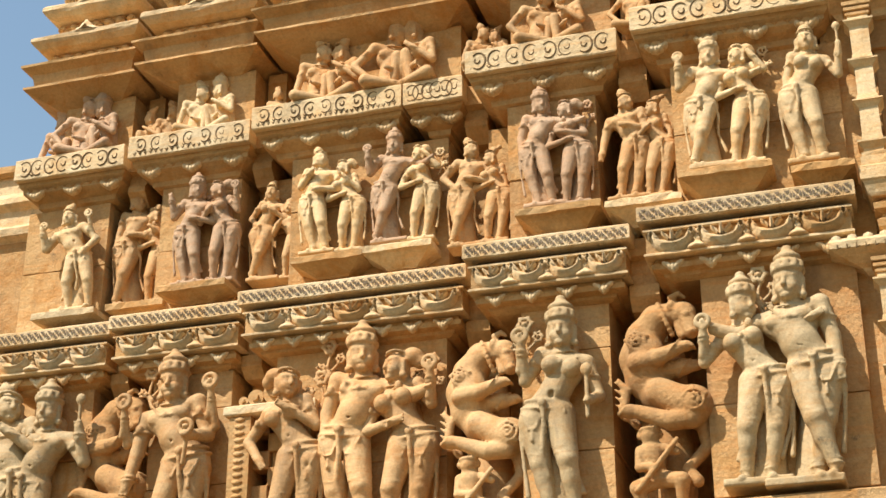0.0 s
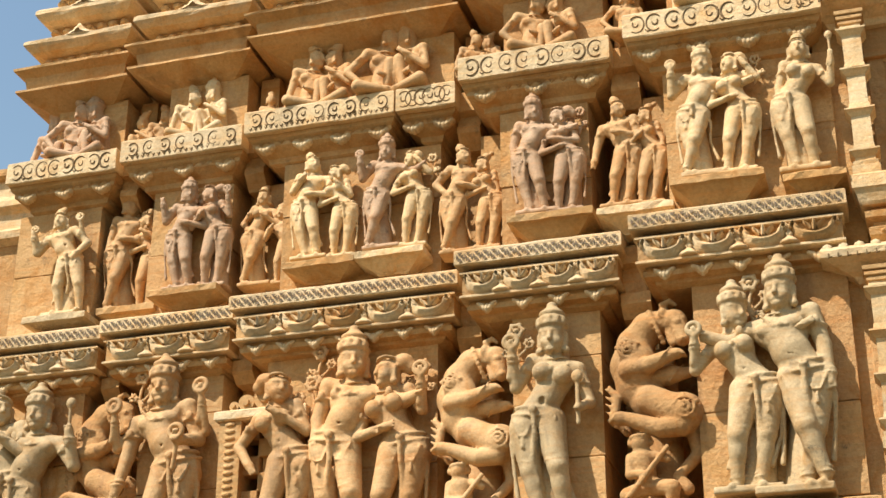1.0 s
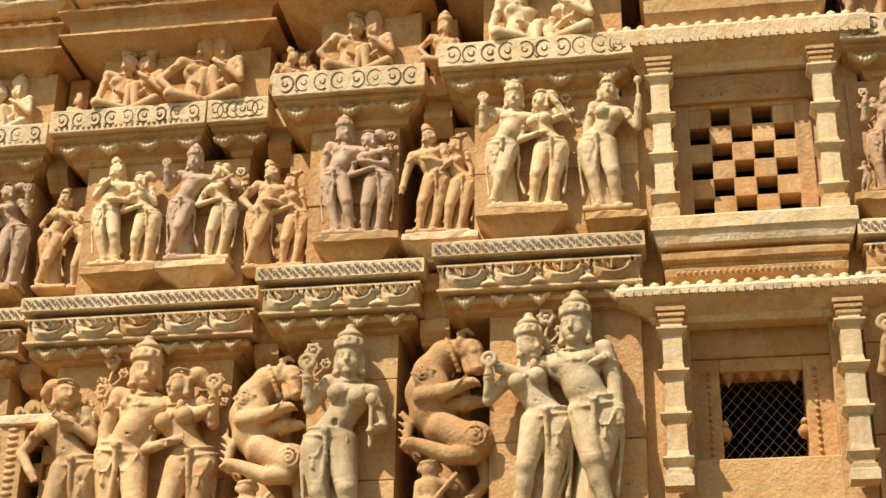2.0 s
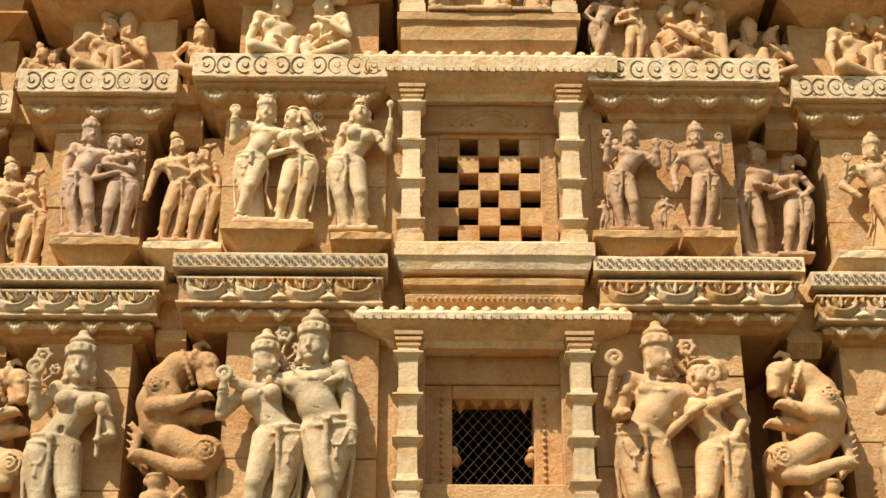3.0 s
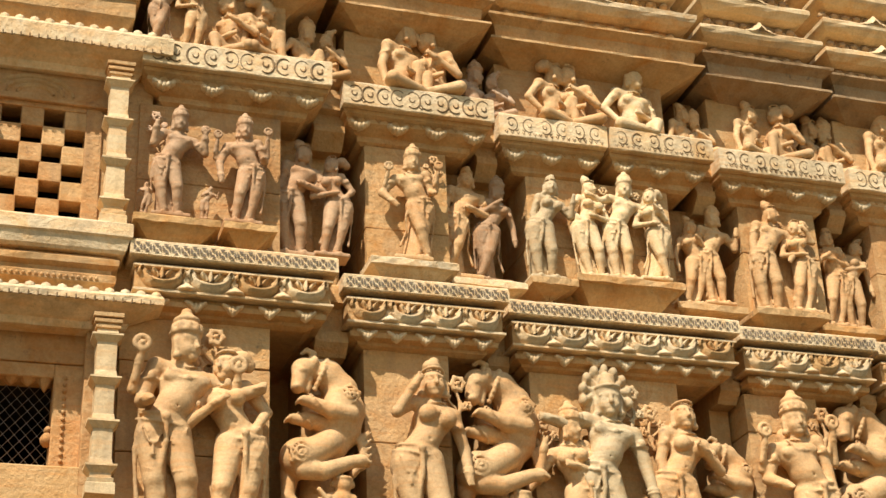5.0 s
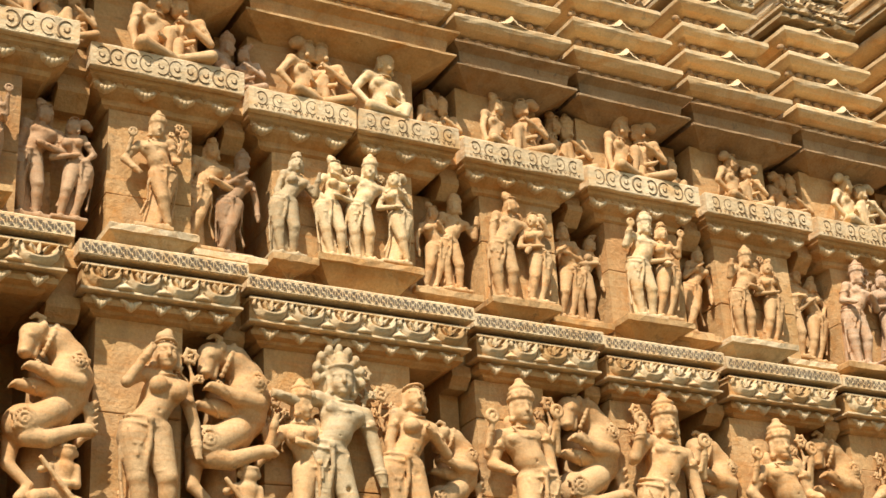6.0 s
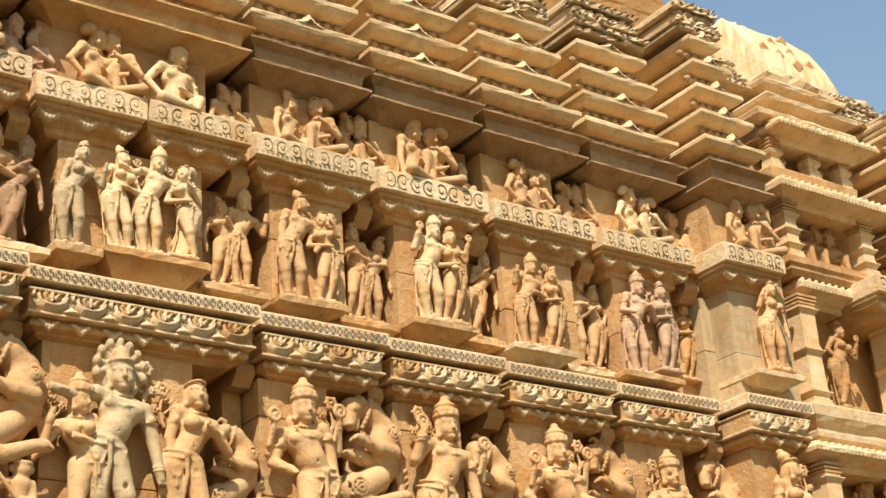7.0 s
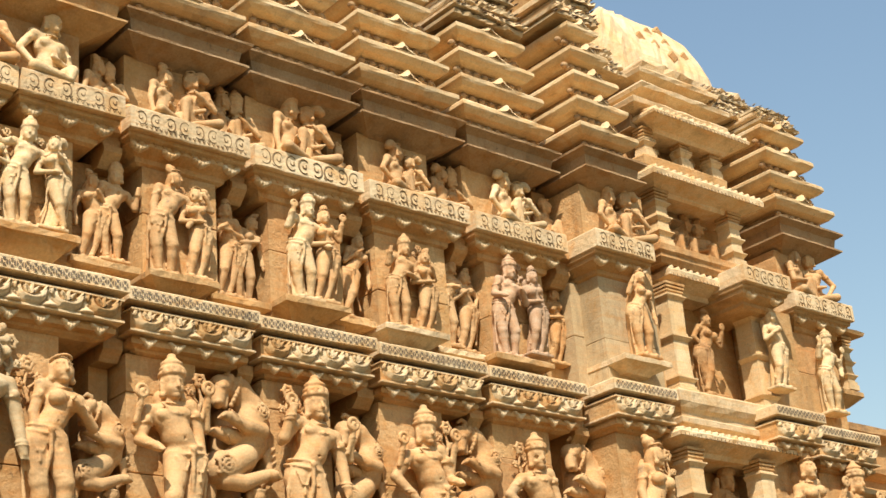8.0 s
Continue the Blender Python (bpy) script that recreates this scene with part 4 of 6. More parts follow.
def canopy(x0, x1, y, zt, zb, parent, yb=7.5):
    """An awning of stone with a rolled, ribbed lip."""
    c = part("canopy", stack(bmesh.new(), x0, x1, y, yb, [(zb - 0.05, -0.16), (zb - 0.02, -0.14), (zb + 0.03, -0.02), (zb + 0.035, 0.0), (zt - 0.02, 0.004), (zt, -0.01), (zt + 0.05, -0.18)], 14, 0.003), PALE, parent)
    n = round((x1 - x0) / 0.074)
    for i in range(n):
        cx = x0 + (x1 - x0) * (i + 0.5) / n
        bm = bmesh.new()
        bmesh.ops.create_cone(bm, cap_ends=True, segments=8, radius1=0.027, radius2=0.022, depth=0.16, matrix=Matrix.Translation((cx, y + 0.085, EYE + zt + 0.006)) @ Matrix.Rotation(radians(-78), 4, "X"))
        part("rib", bm, PALE, c, "", True)
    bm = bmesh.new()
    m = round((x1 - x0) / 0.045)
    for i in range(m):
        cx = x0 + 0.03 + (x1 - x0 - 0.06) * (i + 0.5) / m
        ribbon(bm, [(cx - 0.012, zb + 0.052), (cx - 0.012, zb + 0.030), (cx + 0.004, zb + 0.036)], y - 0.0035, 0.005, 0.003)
    tagged(part("tooth_row", bm, DARK_LINE, c), kind="stuff")
    return c


def checker(parent, x0, z0, cols, rows, w, h, y, depth, odd=0):
    """A pierced stone screen: solid blocks left standing in a chequer, holes between them."""
    for r in range(rows):
        for q in range(cols):
            if (r + q + odd) % 2:
                a = x0 + q * w + rng.uniform(-0.003, 0.003)
                part("screen_block", block(a - 0.003, a + w + 0.003, y + rng.uniform(0, 0.006), y + depth, z0 + r * h - 0.003, z0 + (r + 1) * h + 0.003, 0.004), GOLD if rng.random() < 0.3 else ORANGE, parent)


def window_bay(cx, y):
    """Two windows one over the other: a chequer screen above, a barred opening below."""
    w1 = root("window_upper", cx, y, 3.2, "stone window with square posts and a pierced chequer screen", "window", kind="structure")
    canopy(cx - 0.66, cx + 0.655, y, 4.59, 4.45, w1)
    part("lintel", block(cx - 0.42, cx + 0.42, y + 0.20, 7.60, 4.24, 4.42, 0.004), ORANGE, w1)
    bm = bmesh.new()
    for k, r in enumerate((0.19, 0.14, 0.09)):
        ribbon(bm, [(cx + r * math.cos(a * math.pi / 10), 4.275 + r * 0.55 * math.sin(a * math.pi / 10)) for a in range(11)], y + 0.20, 0.016, 0.02)
    part("arch_carving", bm, GOLD, w1, "", True)
    for s in (-1, 1):
        column("post", cx + s * 0.40, y + 0.07, 3.50, 4.41, 0.047, w1, 4)
        part("jamb", block(cx + s * 0.40 - 0.07, cx + s * 0.40 + 0.07, y + 0.24, 7.62, 3.50, 4.42, 0.004), GOLD, w1)
    for a, b in ((cx - 0.345, cx - 0.262), (cx + 0.262, cx + 0.345)):
        part("screen_border", block(a, b, y + 0.225, y + 0.36, 3.50, 4.25, 0.004), ORANGE, w1)
    part("screen_border", block(cx - 0.262, cx + 0.262, y + 0.225, y + 0.36, 4.2148, 4.26, 0.004), ORANGE, w1)
    part("screen_border", block(cx - 0.262, cx + 0.262, y + 0.225, y + 0.36, 3.50, 3.610, 0.004), GOLD, w1)
    checker(w1, cx - 0.2625, 3.610, 5, 6, 0.105, 0.1008, y + 0.23, 0.13, 0)
    part("sill", stack(bmesh.new(), cx - 0.47, cx + 0.49, y, 7.60, [(3.35, -0.03), (3.365, -0.02), (3.42, -0.004), (3.43, 0.008), (3.495, 0.008), (3.506, -0.004)], 8, 0.003), PALE, w1)
    part("moulding", stack(bmesh.new(), cx - 0.42, cx + 0.43, y + 0.04, 7.60, [(3.16, -0.05), (3.18, -0.03), (3.20, 0.0), (3.235, 0.004), (3.25, -0.02), (3.27, -0.02), (3.285, 0.012), (3.315, 0.014), (3.33, -0.01), (3.35, -0.03)], 8, 0.002), GOLD, w1)
    bm = bmesh.new()
    for i in range(26):
        blob(bm, cx - 0.36 + 0.028 * i, y + 0.036, 3.215, 0.010, 0.010, 0.010, 6, 4)
    tagged(part("bead_row", bm, GOLD, w1, "", True), kind="stuff")
    # block over the upper canopy, carrying the top niche
    n1 = root("upper_niche_base", cx, y, 4.6, "plain sandstone ledge over the upper window canopy", "ledge", kind="structure")
    part("ledge", stack(bmesh.new(), cx - 0.46, cx + 0.46, y + 0.04, 8.0, [(4.60, -0.05), (4.64, -0.04), (4.70, 0.0), (4.80, 0.0), (4.815, 0.02), (4.86, 0.02), (4.87, 0.0)], 8, 0.003), GOLD, n1)
    part("ledge_step", stack(bmesh.new(), cx - 0.40, cx + 0.40, y + 0.16, 8.0, [(4.87, 0), (5.9, 0)], 2), GOLD, n1)
    for s in (-1, 1):
        column("post", cx + s * 0.40, y + 0.10, 4.872, 5.75, 0.05, n1, 4)
    # lower window
    w2 = root("window_lower", cx, y, 2.1, "stone window with posts, canopy and wire mesh over a dark opening", "window", kind="structure")
    canopy(cx - 0.655, cx + 0.655, y - 0.01, 3.14, 3.055, w2)
    for s in (-1, 1):
        column("post", cx + s * 0.405, y + 0.06, 2.16, 3.03, 0.047, w2, 4)
        part("jamb", block(cx + s * 0.40 - 0.075, cx + s * 0.40 + 0.075, y + 0.18, 7.62, 1.9, 3.06, 0.004), ORANGE, w2)
    ox0, ox1 = cx - 0.195, cx + 0.195
    part("lintel", block(cx - 0.33, cx + 0.33, y + 0.25, 7.6, 2.86, 3.06, 0.004), ORANGE, w2)
    part("lintel_panel", stack(bmesh.new(), cx - 0.26, cx + 0.26, y + 0.325, 7.5, [(2.88, -0.004), (2.884, 0.0), (2.985, 0.0), (2.99, -0.004)], 1), ORANGE, w2)
    for a, b in ((cx - 0.33, ox0), (ox1, cx + 0.33)):
        part("frame", block(a, b, y + 0.265, y + 0.42, 2.20, 2.86, 0.005), ORANGE, w2)
    part("frame_head", block(ox0, ox1, y + 0.265, y + 0.42, 2.79, 2.86, 0.005), ORANGE, w2)
    part("threshold", block(cx - 0.33, cx + 0.33, y + 0.18, y + 0.42, 1.9, 2.335, 0.006), GOLD, w2)
    bm = bmesh.new()
    for k in range(14):
        for s in (-1, 1):
            blob(bm, cx + s * 0.245, y + 0.263, 2.35 + 0.034 * k, 0.012, 0.012, 0.012, 6, 4)
    tagged(part("bead_border", bm, ORANGE, w2, "", True), kind="stuff")
    for i in range(5):
        bm = bmesh.new()
        bx = ox0 + (ox1 - ox0) * (i + 0.5) / 5
        bmesh.ops.create_cone(bm, cap_ends=True, segments=8, radius1=0.004, radius2=0.036, depth=0.055 if i in (0, 4) else 0.03, matrix=Matrix.Translation((bx, y + 0.32, EYE + 2.775 - (0.012 if i in (0, 4) else 0))) @ Matrix.Diagonal((1, 1.4, 1, 1)))
        part("cusp", bm, ORANGE, w2)
    for s in (-1, 1):
        bm = bmesh.new()
        blob(bm, cx + s * 0.185, y + 0.32, 2.50, 0.035, 0.05, 0.035)
        blob(bm, cx + s * 0.185, y + 0.32, 2.545, 0.02, 0.045, 0.02)
        part("cusp", bm, ORANGE, w2, "", True)
    mesh_root = part("wire_mesh", wire_net(ox0, ox1, y + 0.40, 2.335, 2.79), WIRE, w2, "diamond wire mesh")


def wire_net(x0, x1, y, z0, z1):
    bm = bmesh.new()
    sx, sz, r = 0.052, 0.030, 0.0016

    def rod(a, b):
        d = Vector(b) - Vector(a)
        m = Matrix.Translation((Vector(a) + Vector(b)) / 2) @ d.to_track_quat("Z", "Y").to_matrix().to_4x4()
        bmesh.ops.create_cone(bm, cap_ends=False, segments=4, radius1=r, radius2=r, depth=d.length, matrix=m)

    nx, nz = int((x1 - x0) / sx) + 1, int((z1 - z0) / sz) + 1
    for i in range(nx):
        for j in range(nz):
            ax, az = x0 + i * sx, EYE + z0 + j * sz
            if (j % 2) == 0:
                rod((ax, y, az), (ax + sx / 2, y, az + sz))
                rod((ax + sx, y, az), (ax + sx / 2, y, az + sz))
            else:
                rod((ax + sx / 2, y, az), (ax, y, az + sz))
                rod((ax + sx / 2, y, az), (ax + sx, y, az + sz))
    return bm


bay(-5.11, -4.36, 7.55, (-5.07, -4.52), (-4.82, -4.49), -1)
bay(-4.31, -3.52, 7.49, (-4.14, -3.63), (-4.09, -3.61), -1, dense=True)
bay(-3.47, -2.2, 7.38, (-3.26, -2.33), (-3.30, -2.34), -1)
bay(-2.13, -1.29, 7.16, (-1.93, -1.45), (-1.88, -1.43), -1)
bay(-1.2, -0.19, 7.0, (-1.03, -0.20), (-0.95, -0.22), -1)
bay(0.83, 1.83, 7.02, (0.85, 1.58), (0.81, 1.53), 1, stone=ORANGE)
bay(1.92, 2.79, 7.18, (2.08, 2.54), (2.05, 2.50), 1)
bay(2.85, 4.19, 7.3, (3.05, 3.93), (2.99, 3.85), 1)
bay(4.25, 5.1, 7.37, (4.42, 4.93), (4.30, 4.75), 1, dense=True)
bay(5.15, 6.01, 7.41, (5.34, 5.90), (5.24, 5.73), 1, tiers=5)
bay(6.08, 6.97, 7.45, (6.22, 6.83), (6.15, 6.67), 1, tiers=4, dense=True)
bay(7.03, 7.93, 7.47, (7.22, 7.77), (7.13, 7.66), 1, tiers=4, dense=True)
bay(8.01, 8.64, 7.26, (8.14, 8.72), (8.11, 8.59), 1, tiers=5, dense=True, stone=GREY)
window_bay(0.33, 7.0)


def between(x0, x1, y):
    """The plain set-back courses that join two neighbouring bays."""
    t = root("recess_course", (x0 + x1) / 2, y, 3.0, "set-back golden sandstone courses between two bays", "wall", "courses between the bays", "structure")
    part("lower_course", stack(bmesh.new(), x0, x1, y, 8.0, [(3.04, -0.06), (3.10, 0.0), (3.16, 0.0), (3.17, -0.03), (3.30, -0.03), (3.31, 0.02), (3.40, 0.02), (3.42, -0.01)], 2, 0.003, 0.0), GOLD, t)
    part("upper_course", stack(bmesh.new(), x0, x1, y, 8.0, [(4.24, -0.08), (4.32, 0.0), (4.36, 0.0), (4.37, -0.02), (4.43, -0.02), (4.44, 0.03), (4.56, 0.03), (4.57, 0.0)], 2, 0.003, 0.0), GOLD, t)
    part("infill", stack(bmesh.new(), x0, x1, y + 0.17, 8.0, [(-1.6, 0), (5.05, 0)], 1), GOLD, t)


for a, b, yy in ((-4.39, -4.28, 7.63), (-3.56, -3.44, 7.58), (-2.23, -2.10, 7.46), (-1.32, -1.17, 7.25), (1.79, 1.96, 7.24), (2.76, 2.88, 7.38), (4.16, 4.28, 7.46), (5.07, 5.18, 7.50), (5.98, 6.11, 7.53), (6.94, 7.06, 7.56), (7.90, 8.04, 7.54)):
    between(a, b, yy + 0.05)
for a, b in ((-0.27, -0.10), (0.76, 0.92)):
    tagged(part("wall_infill", block(a, b, 7.20, 8.0, -1.6, 4.44, 0.004), GOLD), "golden sandstone strip beside the window posts", "wall", kind="structure")

# ---- the set-back wall at the left corner ----
far = root("wall_corner", -6.5, 8.4, 0.0, "set-back golden sandstone wall with plain mouldings", "wall", kind="structure")
part("wall", stack(bmesh.new(), -9.0, -5.0, 8.45, 9.6, [(-1.6, 0), (4.55, 0)], 4, 0.003), GOLD, far)
part("moulding", stack(bmesh.new(), -9.0, -5.0, 8.42, 9.6, [(4.50, -0.02), (4.53, 0.03), (4.58, 0.04), (4.61, 0.0), (4.72, 0.0), (4.76, 0.05), (4.80, 0.05), (4.86, 0.0), (4.98, 0.0)], 12, 0.004), PALE, far)
part("coping", stack(bmesh.new(), -9.0, -5.0, 8.42, 9.6, [(4.98, 0.02), (5.00, 0.05), (5.05, 0.05), (5.10, -0.05), (5.14, -0.3)], 12, 0.006), GOLD, far)
part("panel_moulding", stack(bmesh.new(), -9.0, -5.0, 8.42, 9.6, [(3.60, 0.0), (3.63, 0.04), (3.70, 0.04), (3.74, 0.0)], 8, 0.004), ORANGE, far)


# ---- the porch on the right ----
def porch(y):
    p = root("side_porch", 9.3, y, 2.0, "carved stone porch with square posts, ribbed canopies and figures between", "porch", kind="structure")
    # lower storey
    canopy(8.60, 9.97, y - 0.02, 3.14, 3.055, p, 7.9)
    for x in (8.80, 9.60):
        column("post", x, y + 0.13, 2.1, 3.03, 0.075, p, 4)
    part("back_panel", block(8.66, 9.95, y + 0.42, 8.0, 1.6, 3.2, 0.004), GOLD, p)
    part("base", stack(bmesh.new(), 8.55, 10.0, y, 8.0, [(-1.6, 0.1), (1.6, 0.1), (1.7, 0.04), (2.02, 0.04), (2.05, 0.0), (2.10, 0.0)], 8, 0.003), GOLD, p)
    # middle storey: sill with stepped mouldings
    part("sill", stack(bmesh.new(), 8.78, 10.02, y + 0.10, 8.0, [(3.20, -0.06), (3.24, 0.0), (3.28, 0.004), (3.30, -0.03), (3.33, -0.03), (3.36, 0.0), (3.40, 0.02), (3.48, 0.02), (3.50, 0.0)], 10, 0.003), PALE, p)
    for x in (9.00, 9.98):
        column("post", x, y + 0.28, 3.50, 4.40, 0.085, p, 3)
    part("back_panel", block(8.80, 10.05, y + 0.52, 8.0, 3.45, 4.5, 0.004), GOLD, p)
    part("side_panel", block(8.66, 8.82, y + 0.24, 8.0, 3.45, 5.1, 0.004), GOLD, p)
    canopy(8.98, 10.26, y + 0.19, 4.54, 4.44, p, 7.95)
    # upper storey
    part("upper_sill", stack(bmesh.new(), 8.88, 9.86, y + 0.17, 8.0, [(4.56, -0.03), (4.60, 0.0), (4.63, 0.0), (4.65, 0.02), (4.70, 0.02), (4.715, 0.0)], 8, 0.003), ORANGE, p)
    for x in (9.02, 9.90):
        column("post", x, y + 0.28, 4.71, 5.20, 0.065, p, 3)
    part("back_panel", block(8.80, 10.05, y + 0.50, 8.2, 4.5, 5.3, 0.004), GOLD, p)
    canopy(8.82, 10.15, y + 0.07, 5.32, 5.22, p, 8.2)
    # small gallery above
    part("gallery_sill", stack(bmesh.new(), 9.05, 10.05, y + 0.34, 8.4, [(5.40, -0.06), (5.50, 0.0), (5.58, 0.01), (5.60, -0.01)], 8, 0.004), GOLD, p)
    for x in (9.16, 9.60, 9.98):
        column("gallery_post", x, y + 0.42, 5.60, 5.86, 0.05, p, 2)
    part("gallery_back", block(9.05, 10.05, y + 0.58, 8.6, 5.4, 5.95, 0.004), GOLD, p)
    canopy(9.06, 10.25, y + 0.18, 5.95, 5.87, p, 8.6)
    return p


porch(7.24)
cornice_slab(9.55, 10.14, 7.17, False)
frieze(9.63, 10.21, 7.14)
bay(10.40, 11.20, 7.34, (10.50, 11.05), (10.50, 11.05), 1, 4, True, True)
tagged(part("wall_pier", stack(bmesh.new(), 9.70, 10.30, 7.36, 8.0, [(-1.6, 0), (3.1, 0)], 3, 0.003), GOLD), "golden sandstone pier behind the carved figures", "pier", "piers of the wall", "structure")
tagged(part("wall_pier", stack(bmesh.new(), 10.06, 10.42, 7.44, 8.0, [(3.43, 0), (4.4, 0)], 3, 0.003), GOLD), "golden sandstone pier behind the carved figures", "pier", "piers of the wall", "structure")

# far end of the wall beyond the porch
end = root("wall_end", 11.5, 7.6, 0.0, "golden sandstone end bay with a projecting eave and a small post", "wall", kind="structure")
part("eave", stack(bmesh.new(), 11.0, 11.55, 7.52, 8.4, [(4.38, -0.15), (4.43, 0.0), (4.46, 0.01), (4.52, -0.15)], 5, 0.004), GOLD, end)
column("post", 11.33, 7.62, 3.92, 4.40, 0.05, end, 3)
part("ledge", stack(bmesh.new(), 11.0, 11.40, 7.56, 8.4, [(3.78, -0.08), (3.86, 0.02), (3.90, 0.02), (3.93, -0.03)], 5, 0.004), GOLD, end)
part("wall", stack(bmesh.new(), 11.0, 13.0, 7.75, 9.5, [(-1.6, 0), (3.55, 0), (3.60, 0.10), (3.66, 0.10), (3.70, 0.0), (3.72, -0.1)], 10, 0.006), ORANGE, end)
part("ledge", stack(bmesh.new(), 11.0, 13.0, 7.75, 9.5, [(3.20, 0.0), (3.25, 0.08), (3.30, 0.08), (3.34, 0.0)], 8, 0.006), ORANGE, end)
part("ledge", stack(bmesh.new(), 11.0, 12.0, 7.70, 9.5, [(2.95, 0.0), (3.02, 0.12), (3.06, 0.12), (3.12, 0.0)], 8, 0.006), GOLD, end)


# ---- roofs above ----
def plates(x0, x1, y, z0, n, label="ruined stone lattice of thin broken plates on the roof"):
    """A weathered finial course: thin ragged plates with small struts between."""
    t = root("roof_lattice", (x0 + x1) / 2, y, z0, label, "roof", "ruined lattices on the roof")
    z = z0
    for k in range(n * 2):
        e = -0.012 * k + rng.uniform(-0.03, 0.03)
        a, b = x0 + rng.uniform(0, 0.06), x1 - rng.uniform(0, 0.06)
        part("plate", stack(bmesh.new(), a, b, y, y + 0.7, [(z, e - 0.02), (z + 0.004, e), (z + 0.032, e), (z + 0.038, e - 0.03)], max(7, int((x1 - x0) / 0.05)), 0.016), PALE if k % 3 else GREY, t)
        bm = bmesh.new()
        for i in range(max(4, int((x1 - x0) / 0.075))):
            cx = x0 + 0.05 + i * 0.075 + rng.uniform(-0.02, 0.02)
            ribbon(bm, [(cx - 0.022, z + 0.020), (cx + rng.uniform(-0.01, 0.01), z + 0.034), (cx + 0.022, z + 0.046)], y - e + 0.02, 0.010, 0.03)
        tagged(part("strut_course", bm, DARK_STONE, t), kind="stuff")
        z += 0.048
    return t


def tower(x0, x1, y, z0):
    """The curving tower behind: a swelling shaft with a few lozenges and shallow courses near its foot."""
    t = root("tower", (x0 + x1) / 2, y, z0, "pale broken stone tower, weathered, with ochre lozenges in place of shadowed hollows", "tower")
    lev = [(z0, 0.0), (z0 + 0.4, -0.02), (z0 + 0.8, -0.05), (z0 + 1.0, -0.10), (z0 + 1.2, -0.18), (z0 + 1.38, -0.32), (z0 + 1.52, -0.52), (z0 + 1.62, -0.85)]
    part("shaft", stack(bmesh.new(), x0, x1, y, y + 3.0, lev, 24, 0.012, 1.2), PALE, t)
    # ochre blocks whose colour replaces the shadow inside sunk lozenges
    for q, (fx, fz) in enumerate(((0.40, 1.00), (0.40, 1.17), (0.62, 0.92), (0.62, 1.09), (0.62, 1.26), (0.20, 1.04), (0.84, 0.98))):
        bm = bmesh.new()
        bmesh.ops.create_cube(bm, size=1, matrix=Matrix.Translation((x0 + 0.5 + (x1 - x0 - 0.7) * fx, y + 0.115 + 0.42 * (fz - 0.92), EYE + z0 + fz)) @ Matrix.Rotation(radians(45), 4, "Y") @ Matrix.Diagonal((0.105, 0.10, 0.105, 1)))
        bmesh.ops.bevel(bm, geom=bm.edges[:], offset=0.010, segments=1, affect="EDGES")
        part("lozenge", bm, ORANGE, t)
    # sagging broken eave at its foot
    part("broken_eave", stack(bmesh.new(), x0 - 0.15, x1 - 0.45, y - 0.55, y + 0.3, [(z0 + 0.02, -0.25), (z0 + 0.10, -0.06), (z0 + 0.14, 0.0), (z0 + 0.20, 0.01), (z0 + 0.24, -0.02), (z0 + 0.36, -0.25)], 14, 0.022), PALE, t)
    return t


eaves(8.72, 9.75, 7.62, 0)
for k, (a, b, yy, zz) in enumerate(((8.95, 10.1, 7.52, 6.02), (9.2, 10.3, 7.62, 6.27), (9.35, 10.35, 7.75, 6.52))):
    r = root("roof_eave", (a + b) / 2, yy, zz, "golden stone eave of the porch roof with a pale lip", "roof", "porch roof eaves")
    part("neck", stack(bmesh.new(), a + 0.08, b - 0.08, yy + 0.14, 9.2, [(zz - 0.16, 0), (zz, 0)], 2), ROOF, r)
    part("lip", stack(bmesh.new(), a, b, yy, 9.2, [(zz - 0.05, -0.14), (zz, 0.0), (zz + 0.035, 0.01), (zz + 0.05, 0.0), (zz + 0.14, -0.22)], 9, 0.006), PALE, r)
plates(10.25, 10.85, 7.75, 6.42, 3)
plates(10.60, 11.15, 7.55, 6.30, 2)
plates(6.12, 6.92, 7.58, 6.27, 3)
plates(7.08, 7.88, 7.56, 6.27, 4)
plates(8.02, 8.60, 7.40, 6.50, 3)
plates(8.75, 9.35, 7.9, 6.50, 3)
tower(9.80, 11.42, 8.5, 6.6)
plates(11.1, 11.7, 8.3, 6.85, 3)
plates(10.7, 11.4, 8.0, 6.55, 3)
# mass of the roof behind the eaves
for a, b, z1, yb in ((-4.6, -3.3, 6.1, 8.3), (-3.3, 4.3, 7.6, 8.45), (4.3, 6.0, 7.0, 8.35), (6.0, 8.4, 6.6, 8.2), (8.4, 10.4, 6.5, 8.3), (10.4, 10.9, 5.9, 8.2)):
    tagged(part("roof_core", stack(bmesh.new(), a, b, yb, 11.0, [(5.0, 0), (z1, -0.3)], 3), GOLD), "inner mass of the stone roof", "roof", kind="structure")

# curved banded courses of the upper roof, rising behind the lattices
bands = []
for k in range(14):
    z = 6.5 + 0.2 * k
    bands += [(z, -0.03 * k), (z + 0.13, -0.03 * k + 0.04), (z + 0.15, -0.03 * k + 0.05), (z + 0.19, -0.03 * k - 0.02)]
tagged(part("upper_roof", stack(bmesh.new(), 6.2, 10.15, 9.0, 11.0, bands, 16, 0.008), GOLD), "golden stone upper roof of curved banded courses", "roof", kind="structure")

# figures of the porch
standing(9.49, 7.60, 3.60, 0.74, ORANGE, "ochre stone woman dancing between the porch posts", sway=-1, female=True, arms=("hip", "up"), crown="bun", hold=(0, 1), legs="cross")
standing(10.02, 7.34, 3.67, 0.70, CREAM, "pale stone woman standing at the porch corner", sway=1, female=True, arms=("chest", "down"), crown="bun", turn=1)
